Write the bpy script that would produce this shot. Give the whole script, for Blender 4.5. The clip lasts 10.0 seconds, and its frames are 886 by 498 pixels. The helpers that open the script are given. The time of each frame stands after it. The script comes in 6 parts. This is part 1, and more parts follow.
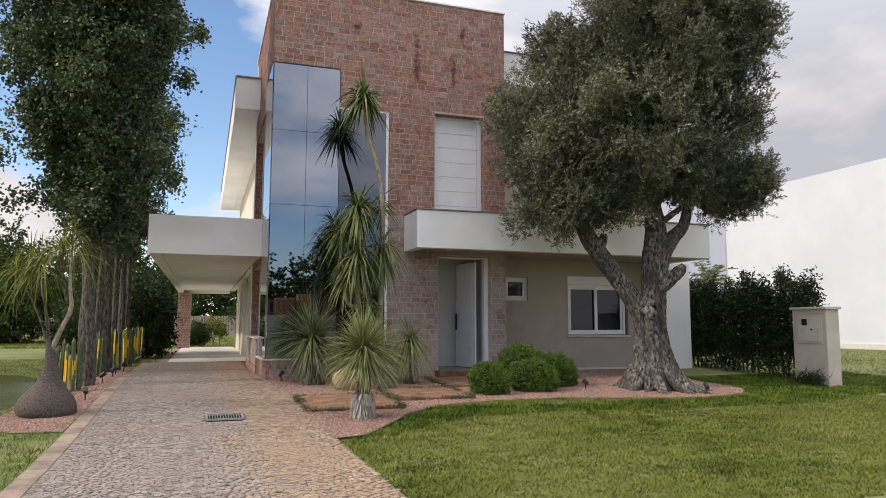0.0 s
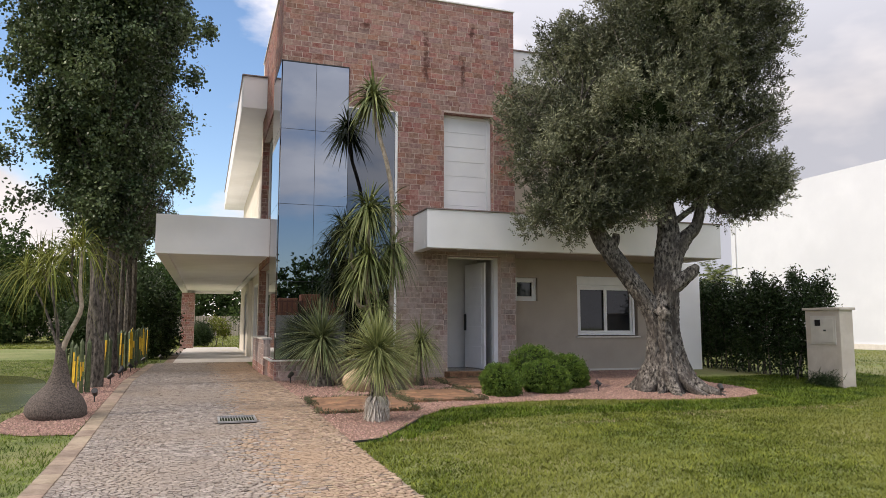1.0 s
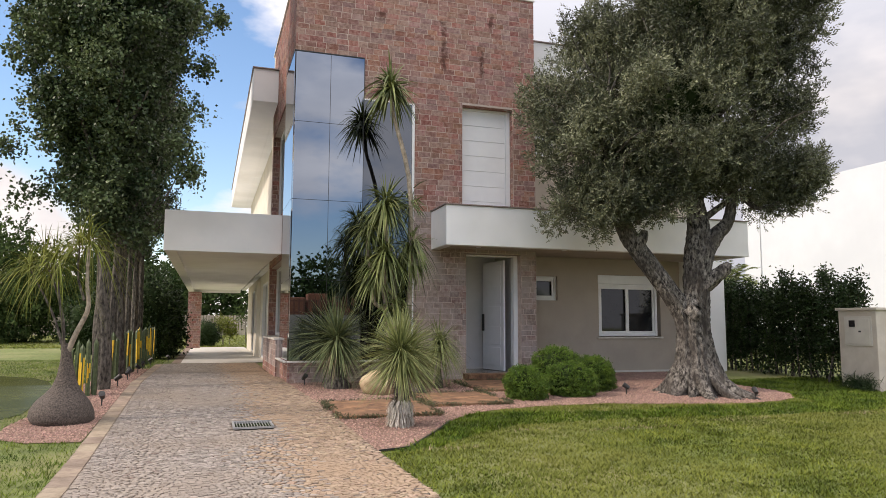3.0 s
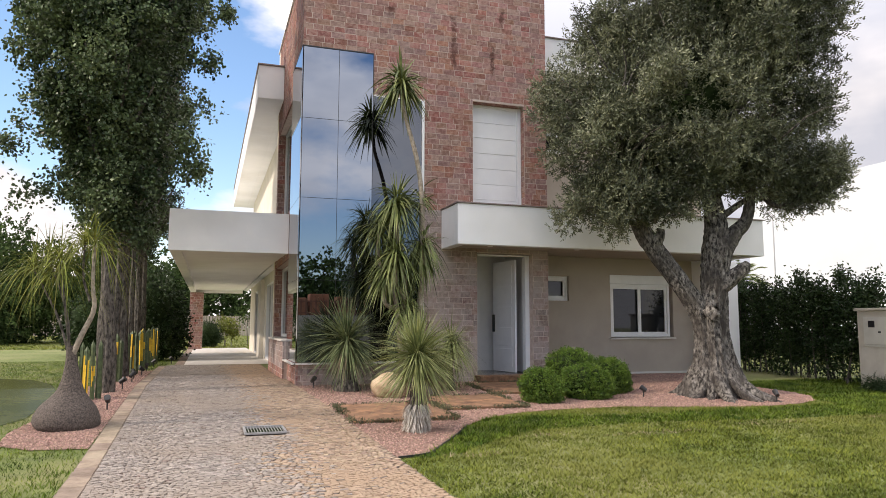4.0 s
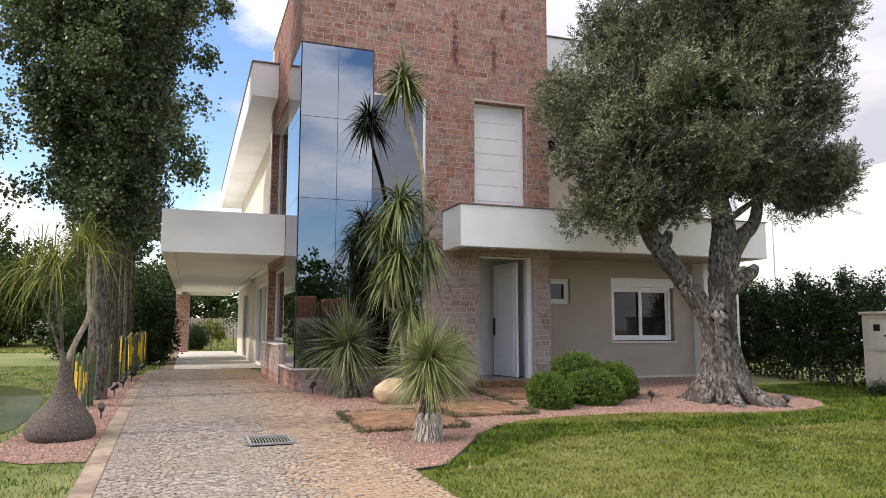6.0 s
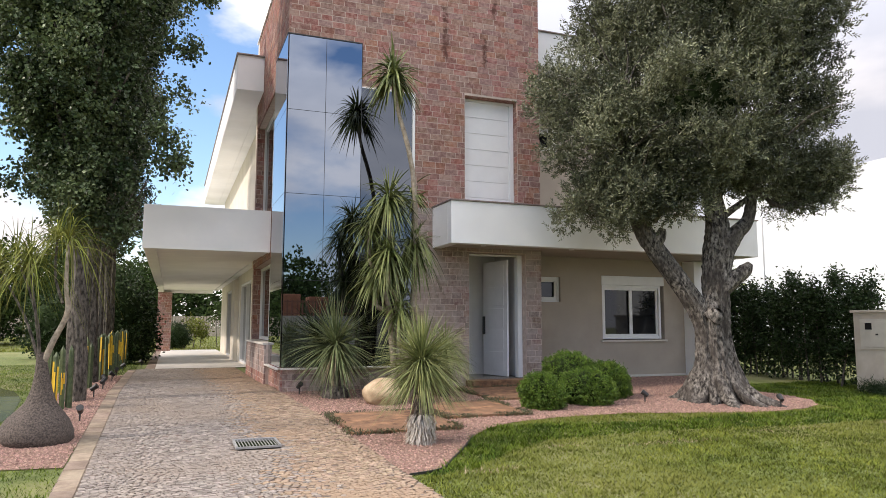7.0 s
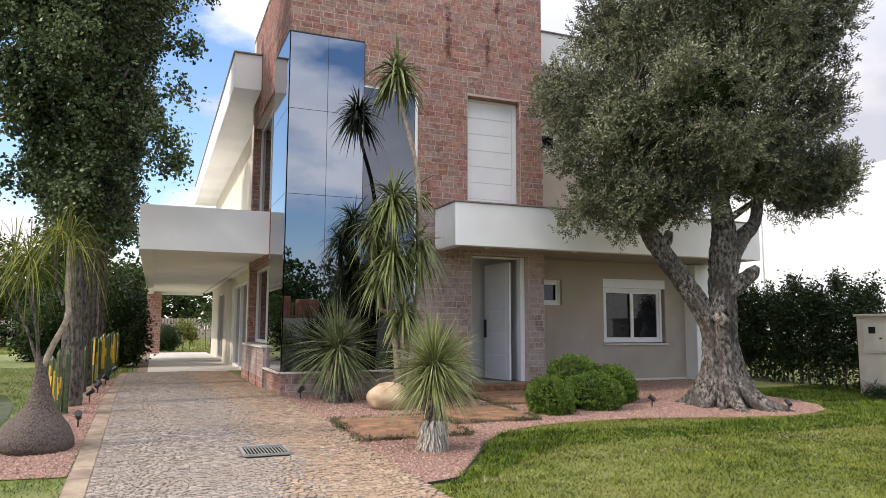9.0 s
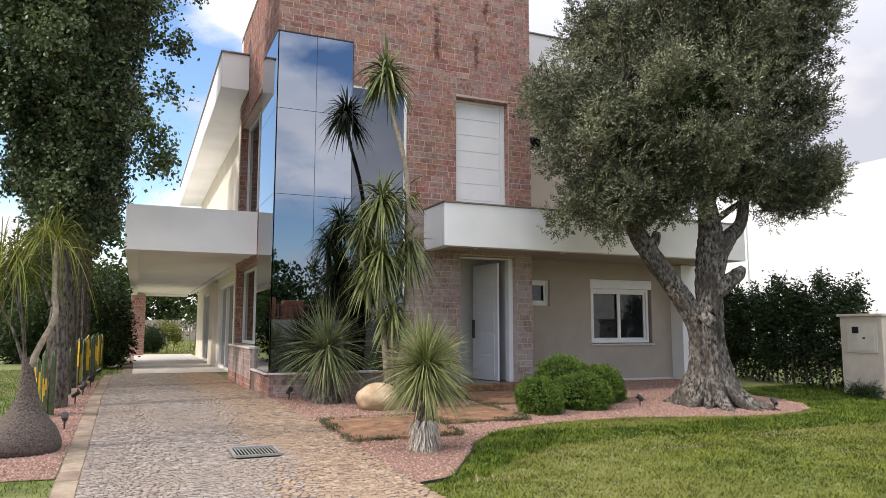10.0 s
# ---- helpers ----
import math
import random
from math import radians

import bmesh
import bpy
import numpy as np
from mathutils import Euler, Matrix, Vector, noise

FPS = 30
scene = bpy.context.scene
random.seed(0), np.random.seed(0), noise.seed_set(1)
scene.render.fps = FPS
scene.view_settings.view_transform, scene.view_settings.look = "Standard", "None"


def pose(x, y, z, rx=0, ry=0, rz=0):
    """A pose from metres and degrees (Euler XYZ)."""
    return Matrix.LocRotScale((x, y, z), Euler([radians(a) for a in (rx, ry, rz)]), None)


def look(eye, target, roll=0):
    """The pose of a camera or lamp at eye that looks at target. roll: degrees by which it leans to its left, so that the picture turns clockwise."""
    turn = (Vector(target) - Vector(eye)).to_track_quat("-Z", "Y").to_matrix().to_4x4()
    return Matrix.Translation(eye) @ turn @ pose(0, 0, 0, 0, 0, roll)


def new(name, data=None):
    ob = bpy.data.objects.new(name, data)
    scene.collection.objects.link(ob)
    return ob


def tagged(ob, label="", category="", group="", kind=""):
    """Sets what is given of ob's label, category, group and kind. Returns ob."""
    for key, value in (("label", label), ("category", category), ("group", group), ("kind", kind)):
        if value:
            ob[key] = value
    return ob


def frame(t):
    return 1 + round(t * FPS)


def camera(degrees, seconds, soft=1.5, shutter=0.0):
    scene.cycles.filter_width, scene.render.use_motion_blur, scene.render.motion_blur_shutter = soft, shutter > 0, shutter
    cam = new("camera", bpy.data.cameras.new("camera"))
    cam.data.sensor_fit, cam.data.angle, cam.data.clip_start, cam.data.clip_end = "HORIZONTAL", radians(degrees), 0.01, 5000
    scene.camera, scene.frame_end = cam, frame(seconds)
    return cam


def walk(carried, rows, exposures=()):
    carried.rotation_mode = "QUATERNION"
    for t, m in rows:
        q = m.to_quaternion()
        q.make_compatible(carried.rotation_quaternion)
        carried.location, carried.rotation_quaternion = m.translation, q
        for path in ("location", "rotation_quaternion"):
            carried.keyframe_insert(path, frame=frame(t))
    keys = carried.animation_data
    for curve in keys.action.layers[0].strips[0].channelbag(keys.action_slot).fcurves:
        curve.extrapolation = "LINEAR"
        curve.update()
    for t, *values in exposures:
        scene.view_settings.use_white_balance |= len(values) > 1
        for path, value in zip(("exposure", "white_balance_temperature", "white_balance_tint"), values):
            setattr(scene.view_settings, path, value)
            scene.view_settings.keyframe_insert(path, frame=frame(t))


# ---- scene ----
cam = camera(64.3, 10.0, 0.8)
PATH = [
    (0, (0.054, -0.021, 1.147), (0.69, 1.862, 1.362), 0.1),
    (0.5, (-0.031, 0.088, 1.146), (0.605, 1.972, 1.361), 0.2),
    (1, (-0.082, 0.15, 1.161), (0.553, 2.034, 1.376), 0.1),
    (1.5, (-0.066, 0.272, 1.156), (0.569, 2.156, 1.368), 0.1),
    (2, (-0.018, 0.425, 1.183), (0.616, 2.311, 1.392), 0.1),
    (2.5, (-0.059, 0.547, 1.162), (0.571, 2.434, 1.376), 0.2),
    (3, (-0.191, 0.716, 1.17), (0.434, 2.604, 1.384), 0.2),
    (4.5, (-0.322, 1.173, 1.189), (0.306, 3.06, 1.405), 0.1),
    (5, (-0.356, 1.277, 1.196), (0.273, 3.163, 1.415), 0.1),
    (6.5, (-0.572, 1.538, 1.228), (0.127, 3.4, 1.445), 0.1),
    (7, (-0.544, 1.687, 1.231), (0.17, 3.542, 1.445), 0.1),
    (7.5, (-0.53, 1.791, 1.229), (0.19, 3.644, 1.446), 0.1),
    (8, (-0.558, 1.861, 1.224), (0.164, 3.713, 1.444), 0.2),
    (8.5, (-0.656, 1.923, 1.238), (0.074, 3.772, 1.458), 0.2),
    (9, (-0.743, 1.96, 1.243), (0.006, 3.801, 1.464), 0.2),
    (9.5, (-0.792, 1.965, 1.243), (-0.02, 3.797, 1.465), 0.2),
    (10, (-0.803, 1.98, 1.228), (-0.015, 3.805, 1.453), 0.1),
]
walk(cam, [(t, look(eye, target, roll)) for t, eye, target, roll in PATH], [(0, 0.04, 7050, 17), (1, 0.15, 7150, 17), (2.5, 0.25, 7220, 17), (3, 0.26, 7220, 17), (4.5, 0.43, 7120, 17), (10, 0.44, 6950, 16)])

# ---- world, sun, exposure ----
SUN_DIR = Vector((-1.0, -0.085, 0.74)).normalized()
world = bpy.data.worlds.new("sky")
scene.world = world
world.use_nodes = True
wn, wl = world.node_tree.nodes, world.node_tree.links
wn.clear()
w_out = wn.new("ShaderNodeOutputWorld")
w_sky = wn.new("ShaderNodeTexSky")
w_sky.sky_type, w_sky.sun_disc = "NISHITA", False
w_sky.sun_elevation = math.asin(SUN_DIR.z)
w_sky.sun_rotation = math.atan2(SUN_DIR.x, SUN_DIR.y)
w_sky.dust_density, w_sky.ozone_density = 0.5, 1.6
w_vivid = wn.new("ShaderNodeHueSaturation")
w_vivid.inputs["Saturation"].default_value = 1.15
w_bg = wn.new("ShaderNodeBackground")
w_bg.inputs["Strength"].default_value = 0.205
w_cloud = wn.new("ShaderNodeBackground")
w_sep = wn.new("ShaderNodeSeparateXYZ")
w_high = wn.new("ShaderNodeMapRange")
w_high.inputs["From Min"].default_value, w_high.inputs["From Max"].default_value = 0.28, 1.0
w_high.inputs["To Min"].default_value, w_high.inputs["To Max"].default_value = 0.98, 3.0
w_co = wn.new("ShaderNodeTexCoord")
w_map = wn.new("ShaderNodeMapping")
w_map.inputs["Scale"].default_value = (1.0, 1.0, 2.2)
w_map.inputs["Location"].default_value = (0.35, 0.1, 0.25)
w_noise = wn.new("ShaderNodeTexNoise")
w_noise.inputs["Scale"].default_value = 2.6
w_noise.inputs["Detail"].default_value = 7.0
w_noise.inputs["Roughness"].default_value = 0.52
w_ramp = wn.new("ShaderNodeValToRGB")
w_ramp.color_ramp.elements[0].position, w_ramp.color_ramp.elements[1].position = 0.42, 0.53
w_shade = wn.new("ShaderNodeTexNoise")
w_shade.inputs["Scale"].default_value = 3.4
w_shade.inputs["Detail"].default_value = 5.0
w_shade_ramp = wn.new("ShaderNodeValToRGB")
w_shade_ramp.color_ramp.elements[0].position, w_shade_ramp.color_ramp.elements[1].position = 0.38, 0.66
w_shade_ramp.color_ramp.elements[0].color = (0.50, 0.55, 0.64, 1)
w_shade_ramp.color_ramp.elements[1].color = (0.97, 0.97, 0.98, 1)
w_mix = wn.new("ShaderNodeMixShader")
wl.new(w_co.outputs["Generated"], w_map.inputs["Vector"])
wl.new(w_map.outputs[0], w_noise.inputs["Vector"])
wl.new(w_map.outputs[0], w_shade.inputs["Vector"])
w_dot = wn.new("ShaderNodeVectorMath")
w_dot.operation = "DOT_PRODUCT"
w_dot.inputs[1].default_value = Vector((-0.12, 0.94, 0.335)).normalized()
w_clear = wn.new("ShaderNodeMapRange")
w_clear.inputs["From Min"].default_value, w_clear.inputs["From Max"].default_value = 0.945, 0.992
w_clear.inputs["To Min"].default_value, w_clear.inputs["To Max"].default_value = 0.07, -0.20
w_add = wn.new("ShaderNodeMath")
wl.new(w_co.outputs["Generated"], w_sep.inputs[0])
wl.new(w_sep.outputs["Z"], w_high.inputs["Value"])
w_lit = wn.new("ShaderNodeMapRange")
w_lit.inputs["From Min"].default_value, w_lit.inputs["From Max"].default_value = -0.9, 0.4
w_lit.inputs["To Min"].default_value, w_lit.inputs["To Max"].default_value = 1.4, 1.0
w_power = wn.new("ShaderNodeMath")
w_power.operation = "MULTIPLY"
wl.new(w_sep.outputs["Y"], w_lit.inputs["Value"])
wl.new(w_high.outputs[0], w_power.inputs[0])
wl.new(w_lit.outputs[0], w_power.inputs[1])
wl.new(w_power.outputs[0], w_cloud.inputs["Strength"])
wl.new(w_co.outputs["Generated"], w_dot.inputs[0])
wl.new(w_dot.outputs["Value"], w_clear.inputs["Value"])
wl.new(w_noise.outputs[0], w_add.inputs[0])
wl.new(w_clear.outputs[0], w_add.inputs[1])
w_back = wn.new("ShaderNodeMapRange")
w_back.inputs["From Min"].default_value, w_back.inputs["From Max"].default_value = -1.0, 0.3
w_back.inputs["To Min"].default_value, w_back.inputs["To Max"].default_value = -0.14, 0.0
w_add2 = wn.new("ShaderNodeMath")
wl.new(w_sep.outputs["Y"], w_back.inputs["Value"])
wl.new(w_add.outputs[0], w_add2.inputs[0])
wl.new(w_back.outputs[0], w_add2.inputs[1])
w_low = wn.new("ShaderNodeMapRange")
w_low.inputs["From Min"].default_value, w_low.inputs["From Max"].default_value = 0.17, 0.32
w_low.inputs["To Min"].default_value, w_low.inputs["To Max"].default_value = 0.11, 0.0
w_add3 = wn.new("ShaderNodeMath")
wl.new(w_sep.outputs["Z"], w_low.inputs["Value"])
wl.new(w_add2.outputs[0], w_add3.inputs[0])
w_ahead = wn.new("ShaderNodeMapRange")
w_ahead.inputs["From Min"].default_value, w_ahead.inputs["From Max"].default_value = -0.3, 0.3
w_only = wn.new("ShaderNodeMath")
w_only.operation = "MULTIPLY"
wl.new(w_sep.outputs["Y"], w_ahead.inputs["Value"])
wl.new(w_low.outputs[0], w_only.inputs[0])
wl.new(w_ahead.outputs[0], w_only.inputs[1])
wl.new(w_only.outputs[0], w_add3.inputs[1])
w_shut = wn.new("ShaderNodeMapRange")
w_shut.inputs["From Min"].default_value, w_shut.inputs["From Max"].default_value = 0.18, 0.55
w_shut.inputs["To Min"].default_value, w_shut.inputs["To Max"].default_value = 0.0, 0.12
w_add4 = wn.new("ShaderNodeMath")
wl.new(w_sep.outputs["X"], w_shut.inputs["Value"])
wl.new(w_add3.outputs[0], w_add4.inputs[0])
wl.new(w_shut.outputs[0], w_add4.inputs[1])
wl.new(w_add4.outputs[0], w_ramp.inputs[0])
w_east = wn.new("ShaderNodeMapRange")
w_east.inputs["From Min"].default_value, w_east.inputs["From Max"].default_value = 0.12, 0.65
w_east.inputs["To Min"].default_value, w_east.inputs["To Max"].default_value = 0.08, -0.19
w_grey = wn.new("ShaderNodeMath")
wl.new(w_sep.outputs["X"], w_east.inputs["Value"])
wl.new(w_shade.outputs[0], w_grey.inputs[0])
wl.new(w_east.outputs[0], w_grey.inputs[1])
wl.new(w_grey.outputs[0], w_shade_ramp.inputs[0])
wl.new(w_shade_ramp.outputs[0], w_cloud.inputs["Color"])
wl.new(w_sky.outputs[0], w_vivid.inputs["Color"])
wl.new(w_vivid.outputs[0], w_bg.inputs["Color"])
wl.new(w_ramp.outputs[0], w_mix.inputs[0])
wl.new(w_bg.outputs[0], w_mix.inputs[1])
wl.new(w_cloud.outputs[0], w_mix.inputs[2])
wl.new(w_mix.outputs[0], w_out.inputs["Surface"])

sun_data = bpy.data.lights.new("sun", "SUN")
sun_data.energy, sun_data.angle, sun_data.color = 2.15, radians(1.5), (1.0, 0.94, 0.85)
sun = new("sun", sun_data)
sun.matrix_world = look(SUN_DIR * 60, (0, 0, 0))

# ---- materials ----


def material(name, dark, light, scale=6.0, rough=0.7, bump=0.0, bump_scale=60.0, vary="none", vary_amount=0.35,
             metal=0.0, translucent=0.0, low=0.35, high=0.65, stain=None, stain_scale=0.7, stretch=(1, 1, 1), spec=0.5, sat=0.0):
    """A procedural surface: two-scale colour variation, optional piece-by-piece variation, relief and leaf translucency."""
    m = bpy.data.materials.new(name)
    m.use_nodes = True
    n, l = m.node_tree.nodes, m.node_tree.links
    b = n["Principled BSDF"]
    b.inputs["Roughness"].default_value = rough
    b.inputs["Metallic"].default_value = metal
    b.inputs["Specular IOR Level"].default_value = spec
    geo = n.new("ShaderNodeNewGeometry")
    mp = n.new("ShaderNodeMapping")
    mp.inputs["Scale"].default_value = stretch
    l.new(geo.outputs["Position"], mp.inputs["Vector"])
    tex = n.new("ShaderNodeTexNoise")
    tex.inputs["Scale"].default_value = scale
    tex.inputs["Detail"].default_value = 6
    tex.inputs["Roughness"].default_value = 0.6
    l.new(mp.outputs[0], tex.inputs["Vector"])
    ramp = n.new("ShaderNodeValToRGB")
    ramp.color_ramp.elements[0].position, ramp.color_ramp.elements[1].position = low, high
    ramp.color_ramp.elements[0].color, ramp.color_ramp.elements[1].color = (*dark, 1), (*light, 1)
    l.new(tex.outputs[0], ramp.inputs[0])
    colour = ramp.outputs[0]
    if vary != "none":
        if vary == "island":
            rnd = geo.outputs["Random Per Island"]
        else:
            rnd = n.new("ShaderNodeObjectInfo").outputs["Random"]
        mul = n.new("ShaderNodeMath")
        mul.operation = "MULTIPLY_ADD"
        mul.inputs[1].default_value, mul.inputs[2].default_value = 2 * vary_amount, 1 - vary_amount
        l.new(rnd, mul.inputs[0])
        hsv = n.new("ShaderNodeHueSaturation")
        l.new(colour, hsv.inputs["Color"])
        l.new(mul.outputs[0], hsv.inputs["Value"])
        hue = n.new("ShaderNodeMath")
        hue.operation = "MULTIPLY_ADD"
        hue.inputs[1].default_value, hue.inputs[2].default_value = 0.03, 0.485
        frac = n.new("ShaderNodeMath")
        frac.operation = "MULTIPLY"
        frac.inputs[1].default_value = 7.31
        fr = n.new("ShaderNodeMath")
        fr.operation = "FRACT"
        l.new(rnd, frac.inputs[0])
        l.new(frac.outputs[0], fr.inputs[0])
        l.new(fr.outputs[0], hue.inputs[0])
        l.new(hue.outputs[0], hsv.inputs["Hue"])
        if sat:
            wide = n.new("ShaderNodeMath")
            wide.operation = "MULTIPLY"
            wide.inputs[1].default_value = 13.77
            part_of = n.new("ShaderNodeMath")
            part_of.operation = "FRACT"
            rich = n.new("ShaderNodeMath")
            rich.operation = "MULTIPLY_ADD"
            rich.inputs[1].default_value, rich.inputs[2].default_value = 2 * sat, 1 - sat
            l.new(rnd, wide.inputs[0])
            l.new(wide.outputs[0], part_of.inputs[0])
            l.new(part_of.outputs[0], rich.inputs[0])
            l.new(rich.outputs[0], hsv.inputs["Saturation"])
        colour = hsv.outputs[0]
    if stain:
        st = n.new("ShaderNodeTexNoise")
        st.inputs["Scale"].default_value = stain_scale
        st.inputs["Detail"].default_value = 4
        l.new(mp.outputs[0], st.inputs["Vector"])
        sr = n.new("ShaderNodeValToRGB")
        sr.color_ramp.elements[0].position, sr.color_ramp.elements[1].position = 0.42, 0.68
        l.new(st.outputs[0], sr.inputs[0])
        mx = n.new("ShaderNodeMix")
        mx.data_type = "RGBA"
        mx.inputs["B"].default_value = (*stain, 1)
        l.new(sr.outputs[0], mx.inputs["Factor"])
        l.new(colour, mx.inputs["A"])
        colour = mx.outputs["Result"]
    l.new(colour, b.inputs["Base Color"])
    if bump:
        bt = n.new("ShaderNodeTexNoise")
        bt.inputs["Scale"].default_value = bump_scale
        bt.inputs["Detail"].default_value = 5
        l.new(mp.outputs[0], bt.inputs["Vector"])
        bp = n.new("ShaderNodeBump")
        bp.inputs["Strength"].default_value = bump
        bp.inputs["Distance"].default_value = 0.02
        l.new(bt.outputs[0], bp.inputs["Height"])
        l.new(bp.outputs[0], b.inputs["Normal"])
    if translucent:
        tr = n.new("ShaderNodeBsdfTranslucent")
        l.new(colour, tr.inputs["Color"])
        mixs = n.new("ShaderNodeMixShader")
        mixs.inputs[0].default_value = translucent
        l.new(b.outputs[0], mixs.inputs[1])
        l.new(tr.outputs[0], mixs.inputs[2])
        l.new(mixs.outputs[0], n["Material Output"].inputs["Surface"])
    return m


def overlay(m, colour, mask):
    """Lays a colour over a material's own where the mask (a socket of its nodes) says."""
    n, l = m.node_tree.nodes, m.node_tree.links
    b = n["Principled BSDF"]
    mx = n.new("ShaderNodeMix")
    mx.data_type = "RGBA"
    l.new(b.inputs["Base Color"].links[0].from_socket, mx.inputs[6])
    mx.inputs[7].default_value = (*colour, 1)
    l.new(mask, mx.inputs[0])
    l.new(mx.outputs[2], b.inputs["Base Color"])


def span(m, value, a, b, to_a, to_b):
    r = m.node_tree.nodes.new("ShaderNodeMapRange")
    for key, v in (("From Min", a), ("From Max", b), ("To Min", to_a), ("To Max", to_b)):
        r.inputs[key].default_value = v
    m.node_tree.links.new(value, r.inputs["Value"])
    return r.outputs[0]


def sums(m, op, a, b):
    q = m.node_tree.nodes.new("ShaderNodeMath")
    q.operation = op
    for k, v in enumerate((a, b)):
        if isinstance(v, (int, float)):
            q.inputs[k].default_value = v
        else:
            m.node_tree.links.new(v, q.inputs[k])
    return q.outputs[0]


def weathered(m, smear, amount):
    """Mortar smeared over the bricks, and the dark run-off streaks high on the tower front."""
    n, l = m.node_tree.nodes, m.node_tree.links
    geo = n.new("ShaderNodeNewGeometry")
    sep = n.new("ShaderNodeSeparateXYZ")
    l.new(geo.outputs["Position"], sep.inputs[0])

    def grain(scale, detail=5):
        t = n.new("ShaderNodeTexNoise")
        t.inputs["Scale"].default_value, t.inputs["Detail"].default_value = scale, detail
        t.inputs["Roughness"].default_value = 0.65
        l.new(geo.outputs["Position"], t.inputs["Vector"])
        return t.outputs[0]

    if amount:
        overlay(m, smear, sums(m, "MULTIPLY", span(m, grain(8.0), 0.49, 0.66, 0.0, amount), span(m, grain(1.3, 3), 0.35, 0.62, 0.35, 1.0)))
    wob, rough = grain(5.0, 3), grain(13.0)
    for x, z0, z1, half in ((4.04, 6.05, 7.25, 0.085), (4.84, 6.0, 6.85, 0.06), (2.84, 6.95, 7.28, 0.11), (5.05, 7.0, 7.5, 0.05)):
        off = sums(m, "ABSOLUTE", sums(m, "ADD", sep.outputs["X"], span(m, wob, 0.2, 0.8, -x - 0.10, -x + 0.10)), 0)
        mask = sums(m, "MULTIPLY", span(m, off, half * 0.5, half, 1.0, 0.0), span(m, sep.outputs["Z"], z0, z0 + 0.2, 0.0, 1.0))
        mask = sums(m, "MULTIPLY", mask, span(m, sep.outputs["Z"], z1 - 0.1, z1, 1.0, 0.0))
        mask = sums(m, "MULTIPLY", mask, span(m, rough, 0.36, 0.56, 0.15, 0.9))
        overlay(m, (0.085, 0.038, 0.03), mask)


BRICK_D, BRICK_L = (0.215, 0.112, 0.092), (0.37, 0.215, 0.18)
M_brick_one = material("brick_piece", (0.215, 0.148, 0.13), (0.365, 0.282, 0.255), 16, 0.95, 0.25, 50, "object", 0.24, spec=0.2, sat=0.25, stain=(0.375, 0.32, 0.295), stain_scale=2.2)
M_brick = material("brick_joined", BRICK_D, BRICK_L, 16, 0.95, 0.25, 50, "island", 0.22, spec=0.2, sat=0.22)
M_mortar = material("mortar", (0.43, 0.345, 0.295), (0.57, 0.47, 0.41), 12, 0.9, 0.2, 90)
weathered(M_brick_one, (0.37, 0.31, 0.285), 0.75)
weathered(M_brick, (0.36, 0.255, 0.22), 0.8)
weathered(M_mortar, (0.3, 0.3, 0.3), 0)
M_white = material("white_render", (0.80, 0.81, 0.82), (0.86, 0.86, 0.86), 1.3, 0.75, 0.08, 120, stain=(0.72, 0.72, 0.71), stain_scale=0.5)
M_soffit = material("soffit_white", (0.79, 0.78, 0.75), (0.86, 0.85, 0.82), 1.0, 0.8, 0.05, 80)
M_cream = material("cream_render", (0.66, 0.61, 0.52), (0.74, 0.69, 0.60), 1.5, 0.8, 0.1, 120)
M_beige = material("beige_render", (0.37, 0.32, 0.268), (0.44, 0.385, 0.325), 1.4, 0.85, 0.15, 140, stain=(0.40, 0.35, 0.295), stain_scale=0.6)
M_frame = material("white_lacquer", (0.74, 0.75, 0.76), (0.80, 0.81, 0.82), 3, 0.35, 0.0)
M_shutter = material("shutter_white", (0.76, 0.76, 0.77), (0.82, 0.82, 0.82), 2, 0.5, 0.03, 60)
M_cap = material("coping_metal", (0.17, 0.13, 0.115), (0.26, 0.21, 0.19), 8, 0.5, 0.1, 60)
M_black = material("black_metal", (0.012, 0.012, 0.013), (0.03, 0.03, 0.03), 20, 0.45)
M_mirror = material("reflective_glass", (0.205, 0.24, 0.295), (0.215, 0.25, 0.305), 0.6, 0.012, 0.0, metal=1.0)
M_dark_glass = material("dark_glass", (0.085, 0.10, 0.125), (0.092, 0.107, 0.132), 0.6, 0.015, 0.0, metal=1.0)
M_win_glass = material("window_glass", (0.012, 0.013, 0.015), (0.018, 0.019, 0.022), 2, 0.03, 0.0)
M_stone_one = material("cobble_piece", (0.172, 0.146, 0.124), (0.318, 0.28, 0.245), 11, 0.7, 0.3, 90, "object", 0.28, stain=(0.255, 0.21, 0.168), stain_scale=0.55)
M_stone = material("cobble_joined", (0.172, 0.146, 0.124), (0.318, 0.28, 0.245), 11, 0.7, 0.3, 90, "island", 0.28, stain=(0.255, 0.21, 0.168), stain_scale=0.55)
M_stone_ochre = material("cobble_ochre", (0.205, 0.142, 0.094), (0.355, 0.272, 0.195), 9, 0.75, 0.3, 90, "island", 0.30, stain=(0.31, 0.22, 0.145), stain_scale=0.8)
M_stone_ochre_one = material("cobble_ochre_piece", (0.205, 0.142, 0.094), (0.355, 0.272, 0.195), 9, 0.75, 0.3, 90, "object", 0.30, stain=(0.31, 0.22, 0.145), stain_scale=0.8)
M_stone_dark = material("cobble_dark", (0.10, 0.075, 0.06), (0.20, 0.155, 0.125), 12, 0.75, 0.3, 90, "island", 0.3)
M_edge_stone = material("edging_stone", (0.17, 0.125, 0.088), (0.285, 0.225, 0.168), 7, 0.8, 0.4, 50, "object", 0.25)
